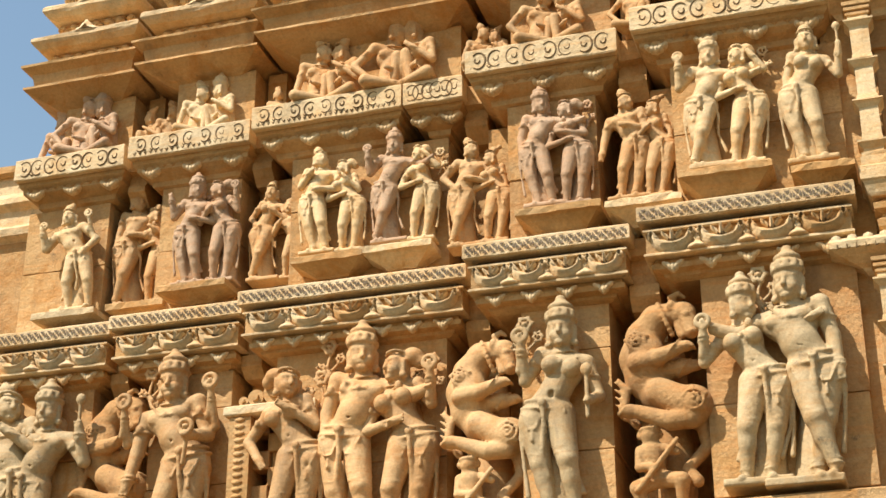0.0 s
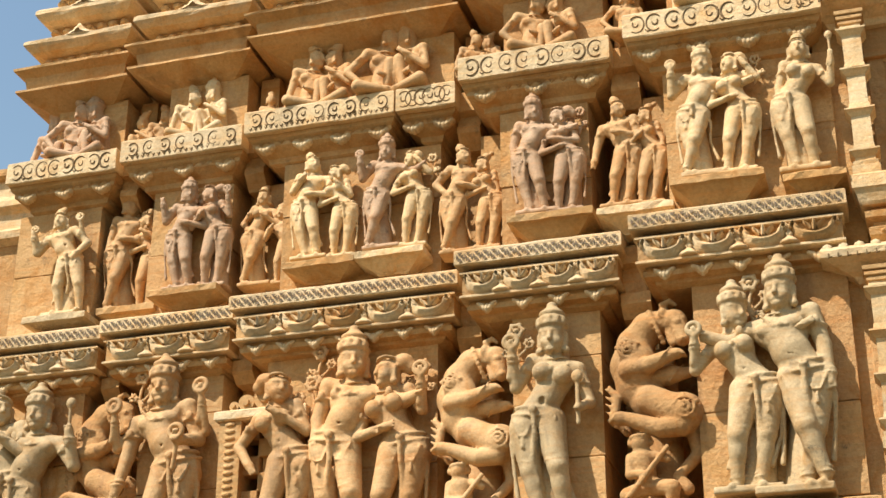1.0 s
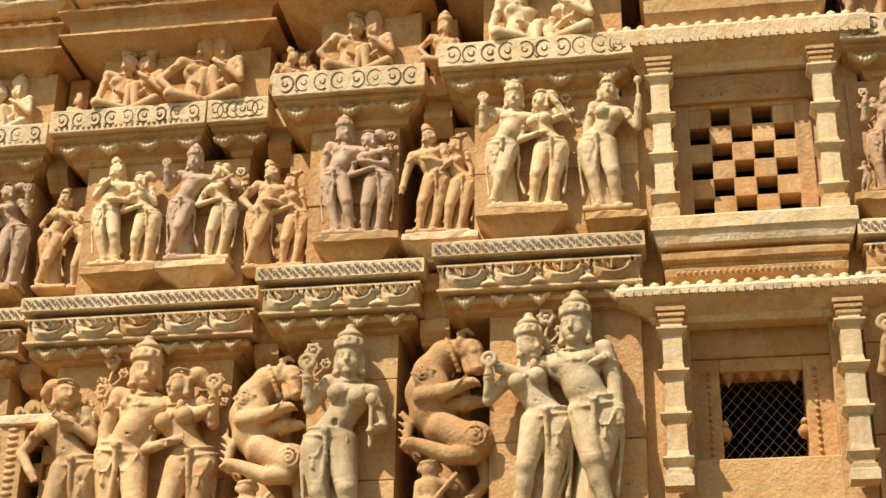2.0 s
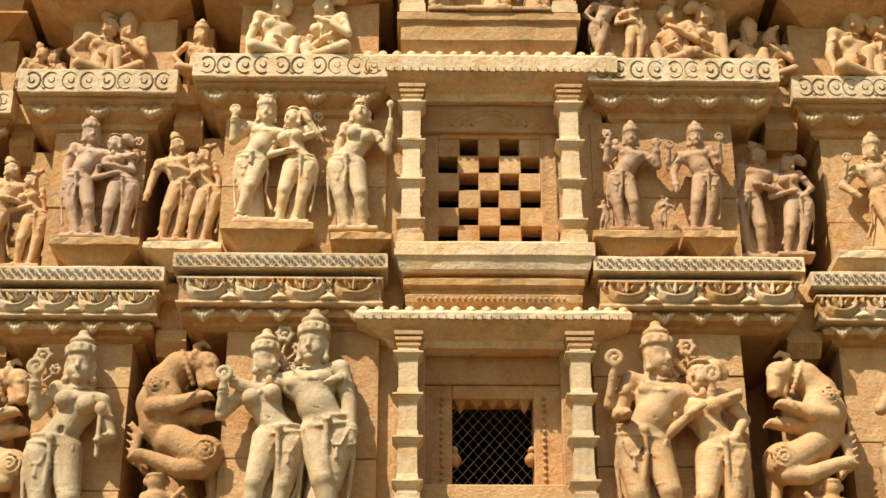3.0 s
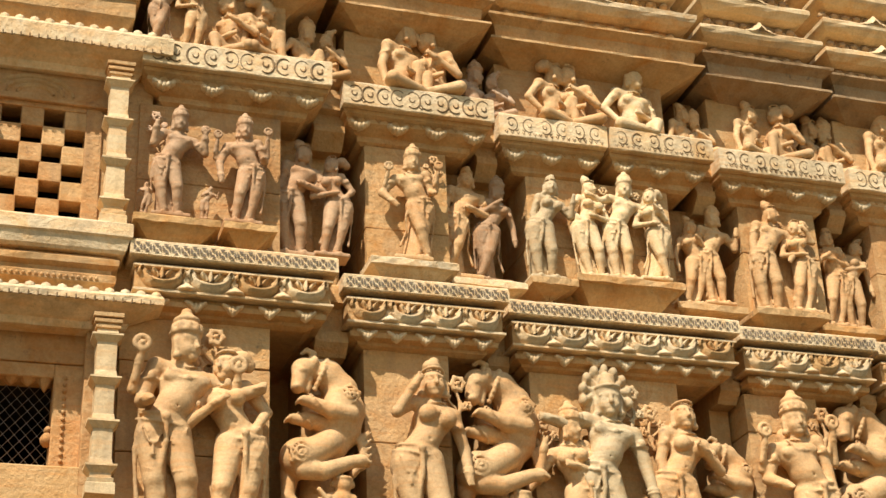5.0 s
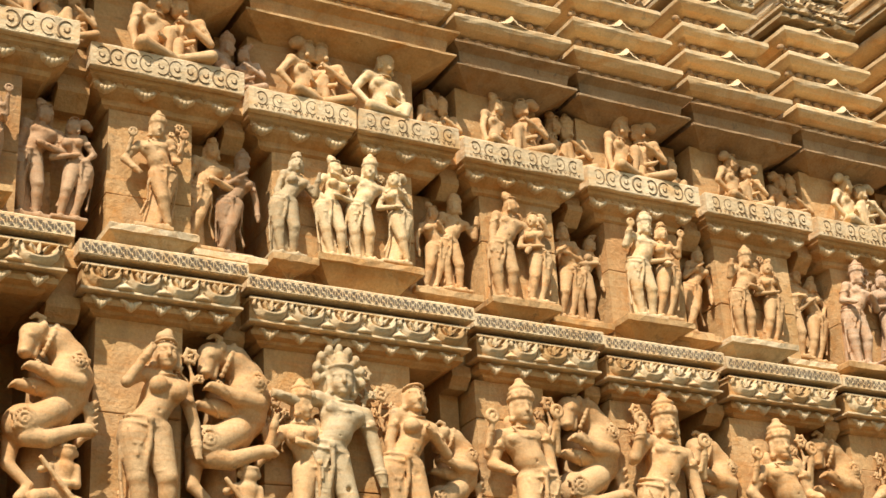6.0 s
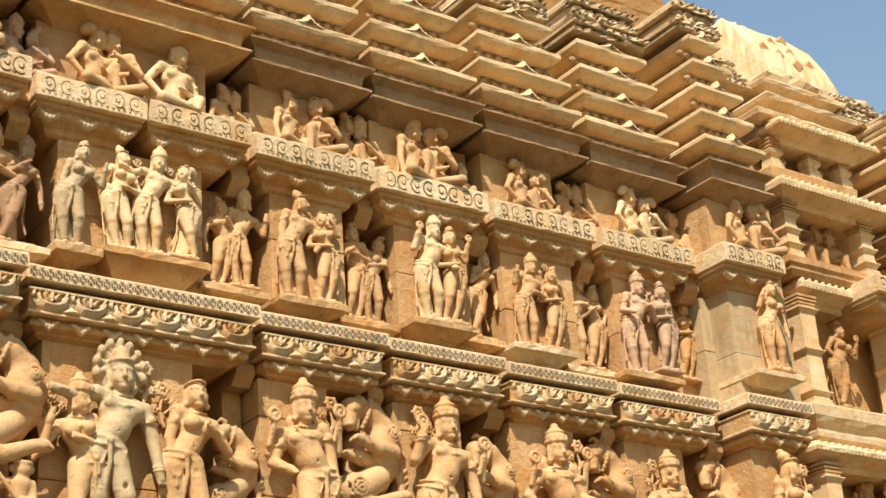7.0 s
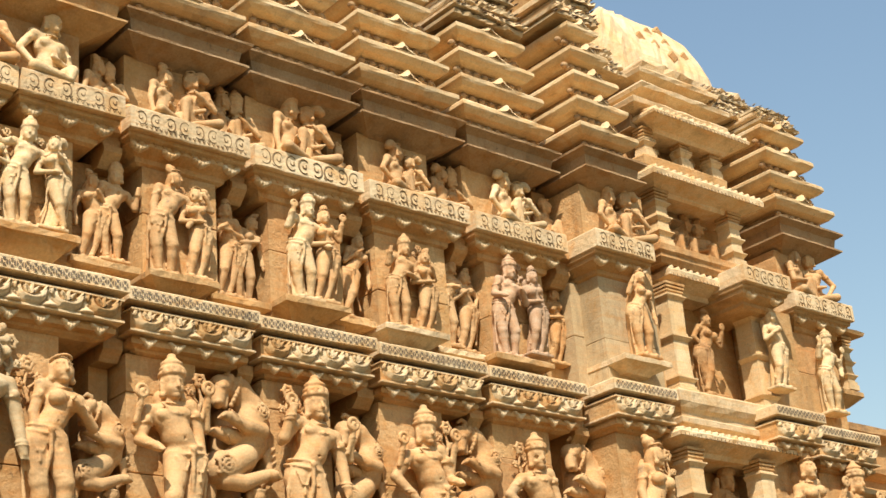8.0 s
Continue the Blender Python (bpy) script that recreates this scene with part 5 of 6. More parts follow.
standing(10.80, 7.42, 3.60, 0.74, CREAM, "pale stone god standing on the end bay", sway=-1, arms=("up", "hip"), crown="tall", four=True)
standing(9.40, 7.56, 2.10, 0.98, ORANGE, "ochre stone god between the lower porch posts", sway=-1, arms=("up", "down"), crown="tall")
standing(10.05, 7.26, 2.05, 1.10, FIGURE, "golden stone woman beside the porch", sway=1, female=True, arms=("down", "front"), crown="bun")
standing(10.78, 7.38, 2.05, 1.14, FIGURE, "golden stone god on the far end bay", sway=-1, arms=("hip", "up"), crown="tall", four=True)
for x, s in ((9.28, -1), (9.48, 1), (9.68, -1)):
    seated(x, 7.60, 4.715, 0.50, ORANGE, "small ochre stone figure seated in the porch gallery", side=s, turn=s * 0.6, knee=0.8)
for x, s in ((9.28, -1), (9.42, 1), (9.75, -1), (9.87, 1)):
    seated(x, 7.72, 5.60, 0.25, CREAM, "tiny pale stone figure seated in the upper gallery", side=s, turn=s * 0.5, knee=0.6)
for x, s in ((10.66, -1), (10.90, 1)):
    seated(x, 7.44, 4.585, 0.55, FIGURE, "golden stone figure of a seated couple on the end cornice", side=s, turn=-s * 0.7, knee=0.7)


# ---- the carved stone screen beside the lower row ----
sc = root("stone_screen", -3.30, 7.45, 1.97, "golden stone lattice screen with a ridged frame and carved crest", "screen", kind="structure")
for a, b in ((-3.52, -3.40), (-3.14, -3.06)):
    part("frame_post", stack(bmesh.new(), a, b, 7.44, 7.75, [(1.97, 0), (2.78, 0)], 2, 0.003), GOLD, sc)
part("frame_head", stack(bmesh.new(), -3.54, -3.04, 7.43, 7.75, [(2.74, 0), (2.75, 0.012), (2.79, 0.012), (2.80, 0)], 4, 0.003), PALE, sc)
bm = bmesh.new()
for k in range(20):
    blob(bm, -3.46, 7.438, 2.0 + 0.038 * k, 0.035, 0.012, 0.014, 6, 4)
tagged(part("ridge_band", bm, GOLD, sc, "", True), kind="stuff")
checker(sc, -3.40, 1.99, 3, 8, 0.088, 0.094, 7.49, 0.10, 0)
for dx, dz, r in ((0, 0.05, 0.075), (-0.11, 0.03, 0.05), (0.11, 0.03, 0.05), (0, 0.13, 0.05), (-0.18, 0.015, 0.03)):
    bm = bmesh.new()
    bmesh.ops.create_cone(bm, cap_ends=True, segments=16, radius1=r, radius2=r * 0.9, depth=0.05, matrix=Matrix.Translation((-3.27 + dx, 7.47, EYE + 2.81 + dz)) @ Matrix.Rotation(radians(90), 4, "X"))
    bmesh.ops.create_cone(bm, cap_ends=True, segments=12, radius1=r * 0.45, radius2=r * 0.4, depth=0.075, matrix=Matrix.Translation((-3.27 + dx, 7.465, EYE + 2.81 + dz)) @ Matrix.Rotation(radians(90), 4, "X"))
    part("crest_disc", bm, GOLD, sc)


# ---- ledges and figures of the middle row ----
bracket(-4.85, -4.46, 7.53, 3.536, 3.458)
bracket(-4.03, -3.62, 7.47, 3.582, 3.488)
bracket(-3.17, -2.77, 7.36, 3.594, 3.490)
bracket(-2.77, -2.38, 7.36, 3.603, 3.491)
bracket(-1.85, -1.42, 7.14, 3.591, 3.459)
bracket(-0.99, -0.55, 6.98, 3.600, 3.465)
bracket(-0.45, -0.17, 6.98, 3.546, 3.425)
bracket(0.83, 1.24, 7.00, 3.574, 3.434)
bracket(1.27, 1.52, 7.00, 3.576, 3.425)
bracket(2.06, 2.52, 7.16, 3.549, 3.420)
bracket(2.99, 3.24, 7.28, 3.582, 3.482)
bracket(3.25, 3.88, 7.28, 3.624, 3.469)
bracket(4.37, 4.82, 7.35, 3.564, 3.457)
bracket(5.33, 5.81, 7.39, 3.602, 3.489)
bracket(6.13, 6.65, 7.43, 3.579, 3.461)
bracket(7.09, 7.62, 7.45, 3.539, 3.464)
bracket(8.14, 8.61, 7.24, 3.637, 3.536)
bracket(-4.42, -4.07, 7.61, 3.574, 3.475)
bracket(-1.38, -1.01, 7.12, 3.560, 3.440)
bracket(2.54, 2.95, 7.30, 3.542, 3.437)
bracket(3.91, 4.33, 7.42, 3.582, 3.504)
bracket(4.86, 5.28, 7.49, 3.560, 3.468)
bracket(5.79, 6.12, 7.53, 3.604, 3.518)
bracket(6.68, 7.09, 7.57, 3.553, 3.465)
standing(-4.66, 7.63, 3.559, 0.71, CREAM, "pale stone guardian striding with raised arms", sway=1, arms=("up", "hip"), crown="bun", legs="stride", four=True, lean=-0.06)
standing(-4.34, 7.76, 3.598, 0.78, FIGURE, "golden stone man standing in a narrow recess", sway=-1, arms=("down", "across"), crown="bun", turn=1, legs="cross", lean=-0.021)
standing(-4.20, 7.76, 3.597, 0.66, FIGURE, "golden stone woman leaning on her companion", sway=1, female=True, arms=("across", "chest"), crown="bun", turn=-1, lean=-0.017)
standing(-3.88, 7.58, 3.604, 0.72, PINK, "mauve stone man embracing a woman", sway=-1, arms=("up", "across"), crown="tall", turn=0.6, lean=-0.004)
standing(-3.70, 7.58, 3.599, 0.68, PINK, "mauve stone woman holding her mirror aloft", sway=1, female=True, arms=("chest", "up"), crown="side", turn=-1, hold=(0, 1), lean=-0.024)
standing(-3.45, 7.65, 3.608, 0.63, FIGURE, "golden stone woman with arms crossed in the recess", sway=-1, female=True, arms=("hip", "chest"), crown="bun", legs="cross", lean=0.01)
standing(-3.30, 7.65, 3.601, 0.51, FIGURE, "golden stone attendant half hidden by the pier", sway=1, arms=("chest", "down"), crown="bun", lean=-0.008)
standing(-3.05, 7.46, 3.636, 0.67, CREAM, "cream stone man embracing a woman", sway=-1, arms=("chest", "across"), crown="bun", turn=0.8, lean=-0.023)
standing(-2.88, 7.46, 3.624, 0.60, CREAM, "cream stone woman with arms folded", sway=1, female=True, arms=("across", "chest"), crown="side", turn=-0.8, lean=-0.028)
standing(-2.63, 7.46, 3.645, 0.71, PINK, "mauve stone god standing with raised lotus", sway=-1, arms=("up", "out"), crown="tall", hold=(1, 0), legs="cross", lean=-0.001)
standing(-2.47, 7.46, 3.634, 0.61, CREAM, "cream stone woman lifting her arm to her hair", sway=1, female=True, arms=("across", "head"), crown="side", turn=-0.6, lean=0.009)
standing(-2.19, 7.43, 3.546, 0.66, FIGURE, "golden stone man with bare chest in the recess", sway=-1, arms=("hip", "across"), crown="bun", turn=1, legs="cross", lean=0.012)
standing(-2.05, 7.43, 3.551, 0.58, FIGURE, "golden stone woman reaching to her lover", sway=1, female=True, arms=("across", "down"), crown="bun", turn=-1, lean=0.006)
standing(-1.72, 7.25, 3.629, 0.72, PINK, "mauve stone god leaning on his consort", sway=-1, arms=("down", "out"), crown="tall", turn=0.5, lean=-0.03)
standing(-1.57, 7.25, 3.617, 0.65, PINK, "mauve stone goddess with arms folded", sway=1, female=True, arms=("across", "across"), crown="side", turn=-0.9, lean=-0.017)
standing(-1.29, 7.27, 3.618, 0.65, FIGURE, "golden stone man standing with swayed hips", sway=1, arms=("down", "across"), crown="bun", turn=1, lean=0.025)
standing(-1.15, 7.27, 3.610, 0.59, FIGURE, "golden stone woman close beside a man", sway=1, female=True, arms=("chest", "down"), crown="bun", turn=-1, lean=0.024)
standing(-0.83, 7.08, 3.631, 0.76, CREAM, "pale stone god with raised lotus and crossed leg", sway=-1, arms=("up", "out"), crown="tall", hold=(1, 0), legs="cross", lean=0.005)
standing(-0.68, 7.08, 3.623, 0.71, CREAM, "pale stone goddess folding her arms", sway=1, female=True, arms=("across", "head"), crown="side", turn=-0.7, lean=0.025)
standing(-0.35, 7.08, 3.587, 0.78, CREAM, "pale stone woman standing alone holding a lotus stem", sway=-1, female=True, arms=("down", "up"), crown="bun", hold=(0, 2), lean=0.002)
standing(1.01, 7.10, 3.609, 0.64, BROWN, "brown stone god in a deep hip sway", sway=-1, arms=("up", "up"), crown="tall", hold=(0, 1), lean=0.026)
standing(1.37, 7.10, 3.608, 0.64, BROWN, "brown stone four-armed god standing upright", sway=1, arms=("down", "front"), crown="tall", four=True, lean=0.021)
standing(0.88, 7.10, 3.615, 0.19, BROWN, "small brown stone child kneeling", sway=1, arms=("chest", "chest"), crown="none", lean=0.017)
standing(1.18, 7.10, 3.617, 0.20, BROWN, "small brown stone attendant kneeling", sway=-1, arms=("chest", "up"), crown="none", lean=0.031)
standing(1.67, 7.29, 3.553, 0.69, BROWN, "brown stone man embracing in the shaded recess", sway=-1, arms=("down", "across"), crown="bun", turn=1, lean=0.048)
standing(1.87, 7.29, 3.569, 0.62, BROWN, "brown stone woman bending her head", sway=1, female=True, arms=("across", "hip"), crown="side", turn=-1, lean=0.026)
standing(2.30, 7.26, 3.582, 0.70, FIGURE, "golden stone four-armed god on a bracket", sway=1, arms=("hip", "front"), crown="tall", four=True, legs="cross", lean=0.038)
standing(2.64, 7.45, 3.597, 0.70, FIGURE, "golden stone man shaded in the recess", sway=-1, arms=("down", "across"), crown="bun", legs="cross", lean=0.039)
standing(2.82, 7.45, 3.587, 0.67, BROWN, "brown stone woman dropping her robe", sway=-1, female=True, arms=("chest", "down"), crown="tall", turn=1, legs="cross", lean=0.038)
standing(3.10, 7.38, 3.606, 0.66, GREY, "grey weathered stone woman standing straight", sway=-1, female=True, arms=("down", "up"), crown="bun", lean=0.056)
standing(3.40, 7.38, 3.643, 0.64, CREAM, "pale stone woman leaning to the god", sway=-1, female=True, arms=("hip", "across"), crown="bun", turn=0.7, lean=-0.02)
standing(3.56, 7.38, 3.649, 0.69, CREAM, "pale stone god embracing two women", sway=-1, arms=("out", "out"), crown="tall", turn=-0.4, lean=0.05)
standing(3.75, 7.38, 3.664, 0.61, CREAM, "pale stone woman clinging to the god", sway=1, female=True, arms=("across", "chest"), crown="side", turn=-0.8, legs="cross", lean=0.04)
standing(4.08, 7.57, 3.626, 0.58, FIGURE, "golden stone woman in shade", sway=1, female=True, arms=("down", "chest"), crown="bun", turn=1, lean=0.047)
standing(4.24, 7.57, 3.644, 0.66, FIGURE, "golden stone bearded man with raised arm", sway=-1, arms=("down", "up"), crown="tall", turn=-0.7, lean=0.011)
standing(4.52, 7.46, 3.576, 0.73, FIGURE, "golden stone man looking at his consort", sway=-1, arms=("down", "hip"), crown="bun", turn=1, lean=0.06)
standing(4.73, 7.46, 3.595, 0.63, FIGURE, "golden stone woman with arm thrown up", sway=1, female=True, arms=("across", "head"), crown="side", turn=-1, lean=0.023)
standing(5.05, 7.64, 3.607, 0.67, FIGURE, "golden stone man bending forward", sway=1, arms=("chest", "across"), crown="bun", lean=0.032)
standing(5.19, 7.64, 3.603, 0.62, FIGURE, "golden stone woman turned to her lover", sway=-1, female=True, arms=("across", "down"), crown="bun", turn=-1, lean=0.06)
standing(5.55, 7.50, 3.629, 0.76, CREAM, "pale stone god with lotus on a bracket", sway=-1, arms=("up", "front"), crown="tall", hold=(1, 0), lean=0.032)
standing(5.68, 7.50, 3.639, 0.69, FIGURE, "golden stone woman behind the god", sway=1, female=True, arms=("across", "up"), crown="bun", hold=(0, 1), lean=0.06)
standing(6.06, 7.68, 3.655, 0.65, FIGURE, "golden stone woman standing in the recess", sway=-1, female=True, arms=("chest", "down"), crown="bun", legs="cross", lean=0.06)
standing(6.34, 7.54, 3.600, 0.69, FIGURE, "golden stone god with mace and raised hand", sway=-1, arms=("up", "across"), crown="tall", lean=0.06)
standing(6.54, 7.54, 3.607, 0.62, FIGURE, "golden stone goddess embracing", sway=1, female=True, arms=("across", "chest"), crown="bun", turn=-0.6, lean=0.06)
standing(6.90, 7.72, 3.622, 0.69, FIGURE, "golden stone man in the recess", sway=-1, arms=("across", "down"), crown="bun", lean=0.06)
standing(7.05, 7.72, 3.601, 0.65, FIGURE, "golden stone woman in the recess", sway=1, female=True, arms=("chest", "hip"), crown="bun", turn=-0.6, lean=0.06)
standing(7.31, 7.55, 3.550, 0.79, PINK, "mauve stone god with folded hands", sway=-1, arms=("front", "chest"), crown="tall", lean=0.046)
standing(7.57, 7.55, 3.612, 0.69, PINK, "mauve stone goddess beside the god", sway=1, female=True, arms=("across", "down"), crown="bun", lean=0.034)
standing(7.94, 7.74, 3.666, 0.63, ORANGE, "ochre stone woman twisting in the recess", sway=1, female=True, arms=("across", "hip"), crown="bun", turn=-1, lean=0.06)
standing(8.47, 7.34, 3.679, 0.73, FIGURE, "golden stone woman leaning on the end pier", sway=-1, female=True, arms=("up", "down"), crown="bun", lean=0.007)

# ---- figures and beasts of the lower row ----
standing(-4.94, 7.60, 1.970, 1.18, GREY, "grey stone attendant at the wall's end", sway=1, arms=("hip", "chest"), crown="bun", turn=1, lean=0.0, voxel=0.0082, group="figures of the lower row")
standing(-4.73, 7.60, 1.970, 1.17, GREY, "grey weathered stone god holding a club", sway=-1, arms=("down", "up"), crown="tall", hold=(0, 2), lean=0.0, voxel=0.0082, group="figures of the lower row")
standing(-3.88, 7.54, 1.970, 1.24, FIGURE, "golden stone god holding a round pot", sway=1, arms=("down", "front"), crown="tall", hold=(0, 1), four=True, lean=0.0, voxel=0.0082, group="figures of the lower row")
standing(-3.16, 7.43, 1.970, 1.06, FIGURE, "golden stone woman turning to the god", sway=1, female=True, arms=("hip", "chest"), crown="side", turn=0.8, lean=0.0, voxel=0.0082, group="figures of the lower row")
standing(-2.79, 7.43, 1.970, 1.23, FIGURE, "golden stone god with a tall crown", sway=-1, arms=("down", "out"), crown="tall", turn=0.4, hold=(0, 0), lean=0.0, voxel=0.0082, group="figures of the lower row")
standing(-2.55, 7.43, 1.970, 1.09, FIGURE, "golden stone goddess embracing with a flower", sway=1, female=True, arms=("across", "up"), crown="side", turn=-0.8, hold=(0, 1), lean=0.0, voxel=0.0082, group="figures of the lower row")
standing(-1.67, 7.21, 1.970, 1.14, GREY, "grey golden stone goddess holding a lotus stem", sway=-1, female=True, arms=("up", "front"), crown="tall", hold=(1, 2), lean=0.0, voxel=0.0082, group="figures of the lower row")
standing(-0.73, 7.05, 2.023, 1.03, GREY, "grey weathered stone goddess leaning on the god", sway=1, female=True, arms=("up", "out"), crown="tall", turn=0.9, hold=(1, 0), lean=0.006, voxel=0.0082, group="figures of the lower row")
standing(-0.53, 7.05, 2.006, 1.15, GREY, "grey weathered stone god with a tall crown", sway=1, arms=("out", "down"), crown="tall", turn=-0.3, four=False, legs="cross", lean=0.035, voxel=0.0082, group="figures of the lower row")
standing(1.08, 7.07, 1.970, 1.14, FIGURE, "golden stone god with folded garment", sway=-1, arms=("front", "out"), crown="tall", turn=0.8, four=True, lean=0.0, voxel=0.0082, group="figures of the lower row")
standing(1.32, 7.07, 1.970, 0.99, FIGURE, "golden stone goddess clasping the god", sway=1, female=True, arms=("chest", "hip"), crown="side", turn=-0.8, lean=0.0, voxel=0.0082, group="figures of the lower row")
standing(2.35, 7.23, 1.970, 1.06, FIGURE, "golden stone woman raising her hand to her cheek", sway=-1, female=True, arms=("head", "down"), crown="bun", lean=0.0, voxel=0.0082, group="figures of the lower row")
standing(3.17, 7.35, 1.970, 0.93, FIGURE, "golden stone goddess leaning to the god", sway=1, female=True, arms=("up", "across"), crown="tall", turn=0.8, lean=0.0, voxel=0.0082, group="figures of the lower row")
standing(3.36, 7.35, 1.970, 1.13, GREY, "grey weathered stone god under a serpent hood", sway=-1, arms=("out", "down"), crown="hood", turn=-0.2, lean=0.0, voxel=0.0082, group="figures of the lower row")
standing(3.79, 7.35, 1.970, 1.03, FIGURE, "golden stone woman with a broken head", sway=-1, female=True, arms=("down", "chest"), crown="none", lean=0.0, voxel=0.0082, group="figures of the lower row")
standing(4.55, 7.42, 1.970, 1.12, FIGURE, "golden stone god with bent arms", sway=1, arms=("front", "down"), crown="tall", four=True, lean=0.0, voxel=0.0082, group="figures of the lower row")
standing(5.52, 7.46, 1.970, 1.16, FIGURE, "golden stone god with raised hands", sway=-1, arms=("up", "down"), crown="tall", four=True, lean=0.0, voxel=0.0082, group="figures of the lower row")
standing(6.45, 7.50, 1.970, 1.11, FIGURE, "golden stone god crowned", sway=1, arms=("hip", "front"), crown="tall", four=True, lean=0.0, voxel=0.0082, group="figures of the lower row")
standing(7.43, 7.52, 1.970, 1.06, FIGURE, "golden stone god crowned", sway=1, arms=("hip", "down"), crown="tall", lean=0.0, voxel=0.0082, group="figures of the lower row")
standing(8.33, 7.31, 1.970, 1.10, FIGURE, "golden stone woman with a child", sway=-1, female=True, arms=("down", "front"), crown="bun", turn=1, lean=0.0, voxel=0.0082, group="figures of the lower row")
beast(-4.30, 7.71, 1.98, 1.06, ORANGE, "golden stone rearing horned lion over a kneeling fighter", 1)
beast(-2.07, 7.38, 1.98, 1.02, FIGURE, "golden stone rearing horned lion over a kneeling fighter", 1)
beast(-1.14, 7.22, 1.98, 1.05, ORANGE, "golden stone rearing horned lion over a kneeling fighter", 1)
beast(1.80, 7.24, 1.98, 1.02, FIGURE, "golden stone rearing horned lion over a kneeling fighter", -1)
beast(2.76, 7.40, 1.98, 1.10, FIGURE, "golden stone rearing horned lion over a kneeling fighter", -1)
beast(4.11, 7.52, 1.98, 0.82, FIGURE, "golden stone rearing horned lion over a kneeling fighter", -1)
beast(5.04, 7.59, 1.98, 1.13, FIGURE, "golden stone rearing horned lion over a kneeling fighter", -1)
beast(5.95, 7.63, 1.98, 0.98, FIGURE, "golden stone rearing horned lion over a kneeling fighter", -1)
beast(6.95, 7.67, 1.98, 1.09, ORANGE, "golden stone rearing horned lion over a kneeling fighter", -1)
beast(7.98, 7.69, 1.98, 1.10, FIGURE, "golden stone rearing horned lion over a kneeling fighter", -1)

# ---- lotus reliefs and attendants ----
lotus_spray(-4.06, 7.59, 2.89, 0.26, FIGURE, -1)
lotus_spray(-3.03, 7.48, 2.71, 0.26, FIGURE, 1)
lotus_spray(-2.96, 7.48, 2.88, 0.26, FIGURE, -1)
lotus_spray(-2.42, 7.48, 2.74, 0.26, FIGURE, 1)
lotus_spray(-1.83, 7.26, 2.79, 0.26, GREY, -1)
lotus_spray(-0.58, 7.10, 2.74, 0.26, GREY, 1)
lotus_spray(-0.65, 7.10, 2.84, 0.26, GREY, -1)
lotus_spray(1.24, 7.12, 2.79, 0.26, FIGURE, 1)
lotus_spray(1.18, 7.12, 2.64, 0.26, FIGURE, -1)
lotus_spray(2.51, 7.28, 2.71, 0.26, FIGURE, 1)
attendant(2.19, 7.26, 1.965, 0.26, FIGURE, 1)
lotus_spray(3.04, 7.40, 2.58, 0.26, FIGURE, -1)
lotus_spray(3.53, 7.40, 2.78, 0.26, GREY, 1)
lotus_spray(3.66, 7.40, 2.68, 0.26, FIGURE, -1)
lotus_spray(4.73, 7.47, 2.77, 0.26, FIGURE, 1)
lotus_spray(5.40, 7.51, 2.81, 0.26, FIGURE, -1)
lotus_spray(6.64, 7.55, 2.76, 0.26, FIGURE, 1)
lotus_spray(7.33, 7.57, 2.71, 0.26, FIGURE, -1)
lotus_spray(8.54, 7.36, 2.75, 0.26, FIGURE, 1)
lotus_spray(-3.85, 7.62, 4.08, 0.17, PINK, -1)
lotus_spray(-3.03, 7.51, 4.03, 0.17, CREAM, -1)
lotus_spray(-2.38, 7.51, 4.05, 0.17, CREAM, 1)
lotus_spray(-1.50, 7.29, 4.08, 0.17, PINK, 1)
lotus_spray(-0.56, 7.13, 4.14, 0.17, CREAM, 1)
lotus_spray(0.94, 7.15, 4.06, 0.17, PINK, -1)
lotus_spray(2.45, 7.31, 4.09, 0.17, FIGURE, 1)
lotus_spray(3.50, 7.43, 4.09, 0.17, CREAM, 1)
lotus_spray(3.72, 7.43, 4.08, 0.17, CREAM, -1)
lotus_spray(4.68, 7.50, 4.03, 0.17, FIGURE, -1)
lotus_spray(5.68, 7.54, 4.14, 0.17, FIGURE, -1)
lotus_spray(6.56, 7.58, 4.09, 0.17, FIGURE, 1)
lotus_spray(7.50, 7.60, 4.15, 0.17, PINK, 1)


# ---- figures of the upper row ----
seated(-4.74, 7.64, 4.585, 0.51, PINK, "mauve stone man seated on the cornice beside a companion", side=-1, female=False, arms=("hip", "across"), crown="bun", turn=0.8, knee=0.8)
seated(-4.59, 7.64, 4.585, 0.49, PINK, "mauve stone woman seated on the cornice beside a companion", side=1, female=True, arms=("across", "chest"), crown="tall", turn=-0.8, knee=0)
seated(-4.95, 7.75, 4.585, 0.50, PINK, "small mauve stone attendant man crouching on the cornice", side=-1, female=False, arms=("down", "across"), crown="tall", turn=0.3, knee=0.8)
seated(-3.94, 7.58, 4.585, 0.43, CREAM, "pale stone man seated on the cornice beside a companion", side=-1, female=False, arms=("down", "across"), crown="bun", turn=0.8, knee=1)
seated(-3.77, 7.58, 4.585, 0.43, CREAM, "pale stone woman seated on the cornice beside a companion", side=1, female=True, arms=("across", "chest"), crown="tall", turn=-0.8, knee=1)
seated(-4.18, 7.69, 4.585, 0.39, FIGURE, "small golden stone attendant man crouching on the cornice", side=-1, female=False, arms=("down", "across"), crown="bun", turn=0.8, knee=0.3)
seated(-4.29, 7.69, 4.585, 0.36, FIGURE, "small golden stone attendant woman crouching on the cornice", side=1, female=True, arms=("across", "chest"), crown="bun", turn=-0.8, knee=1)
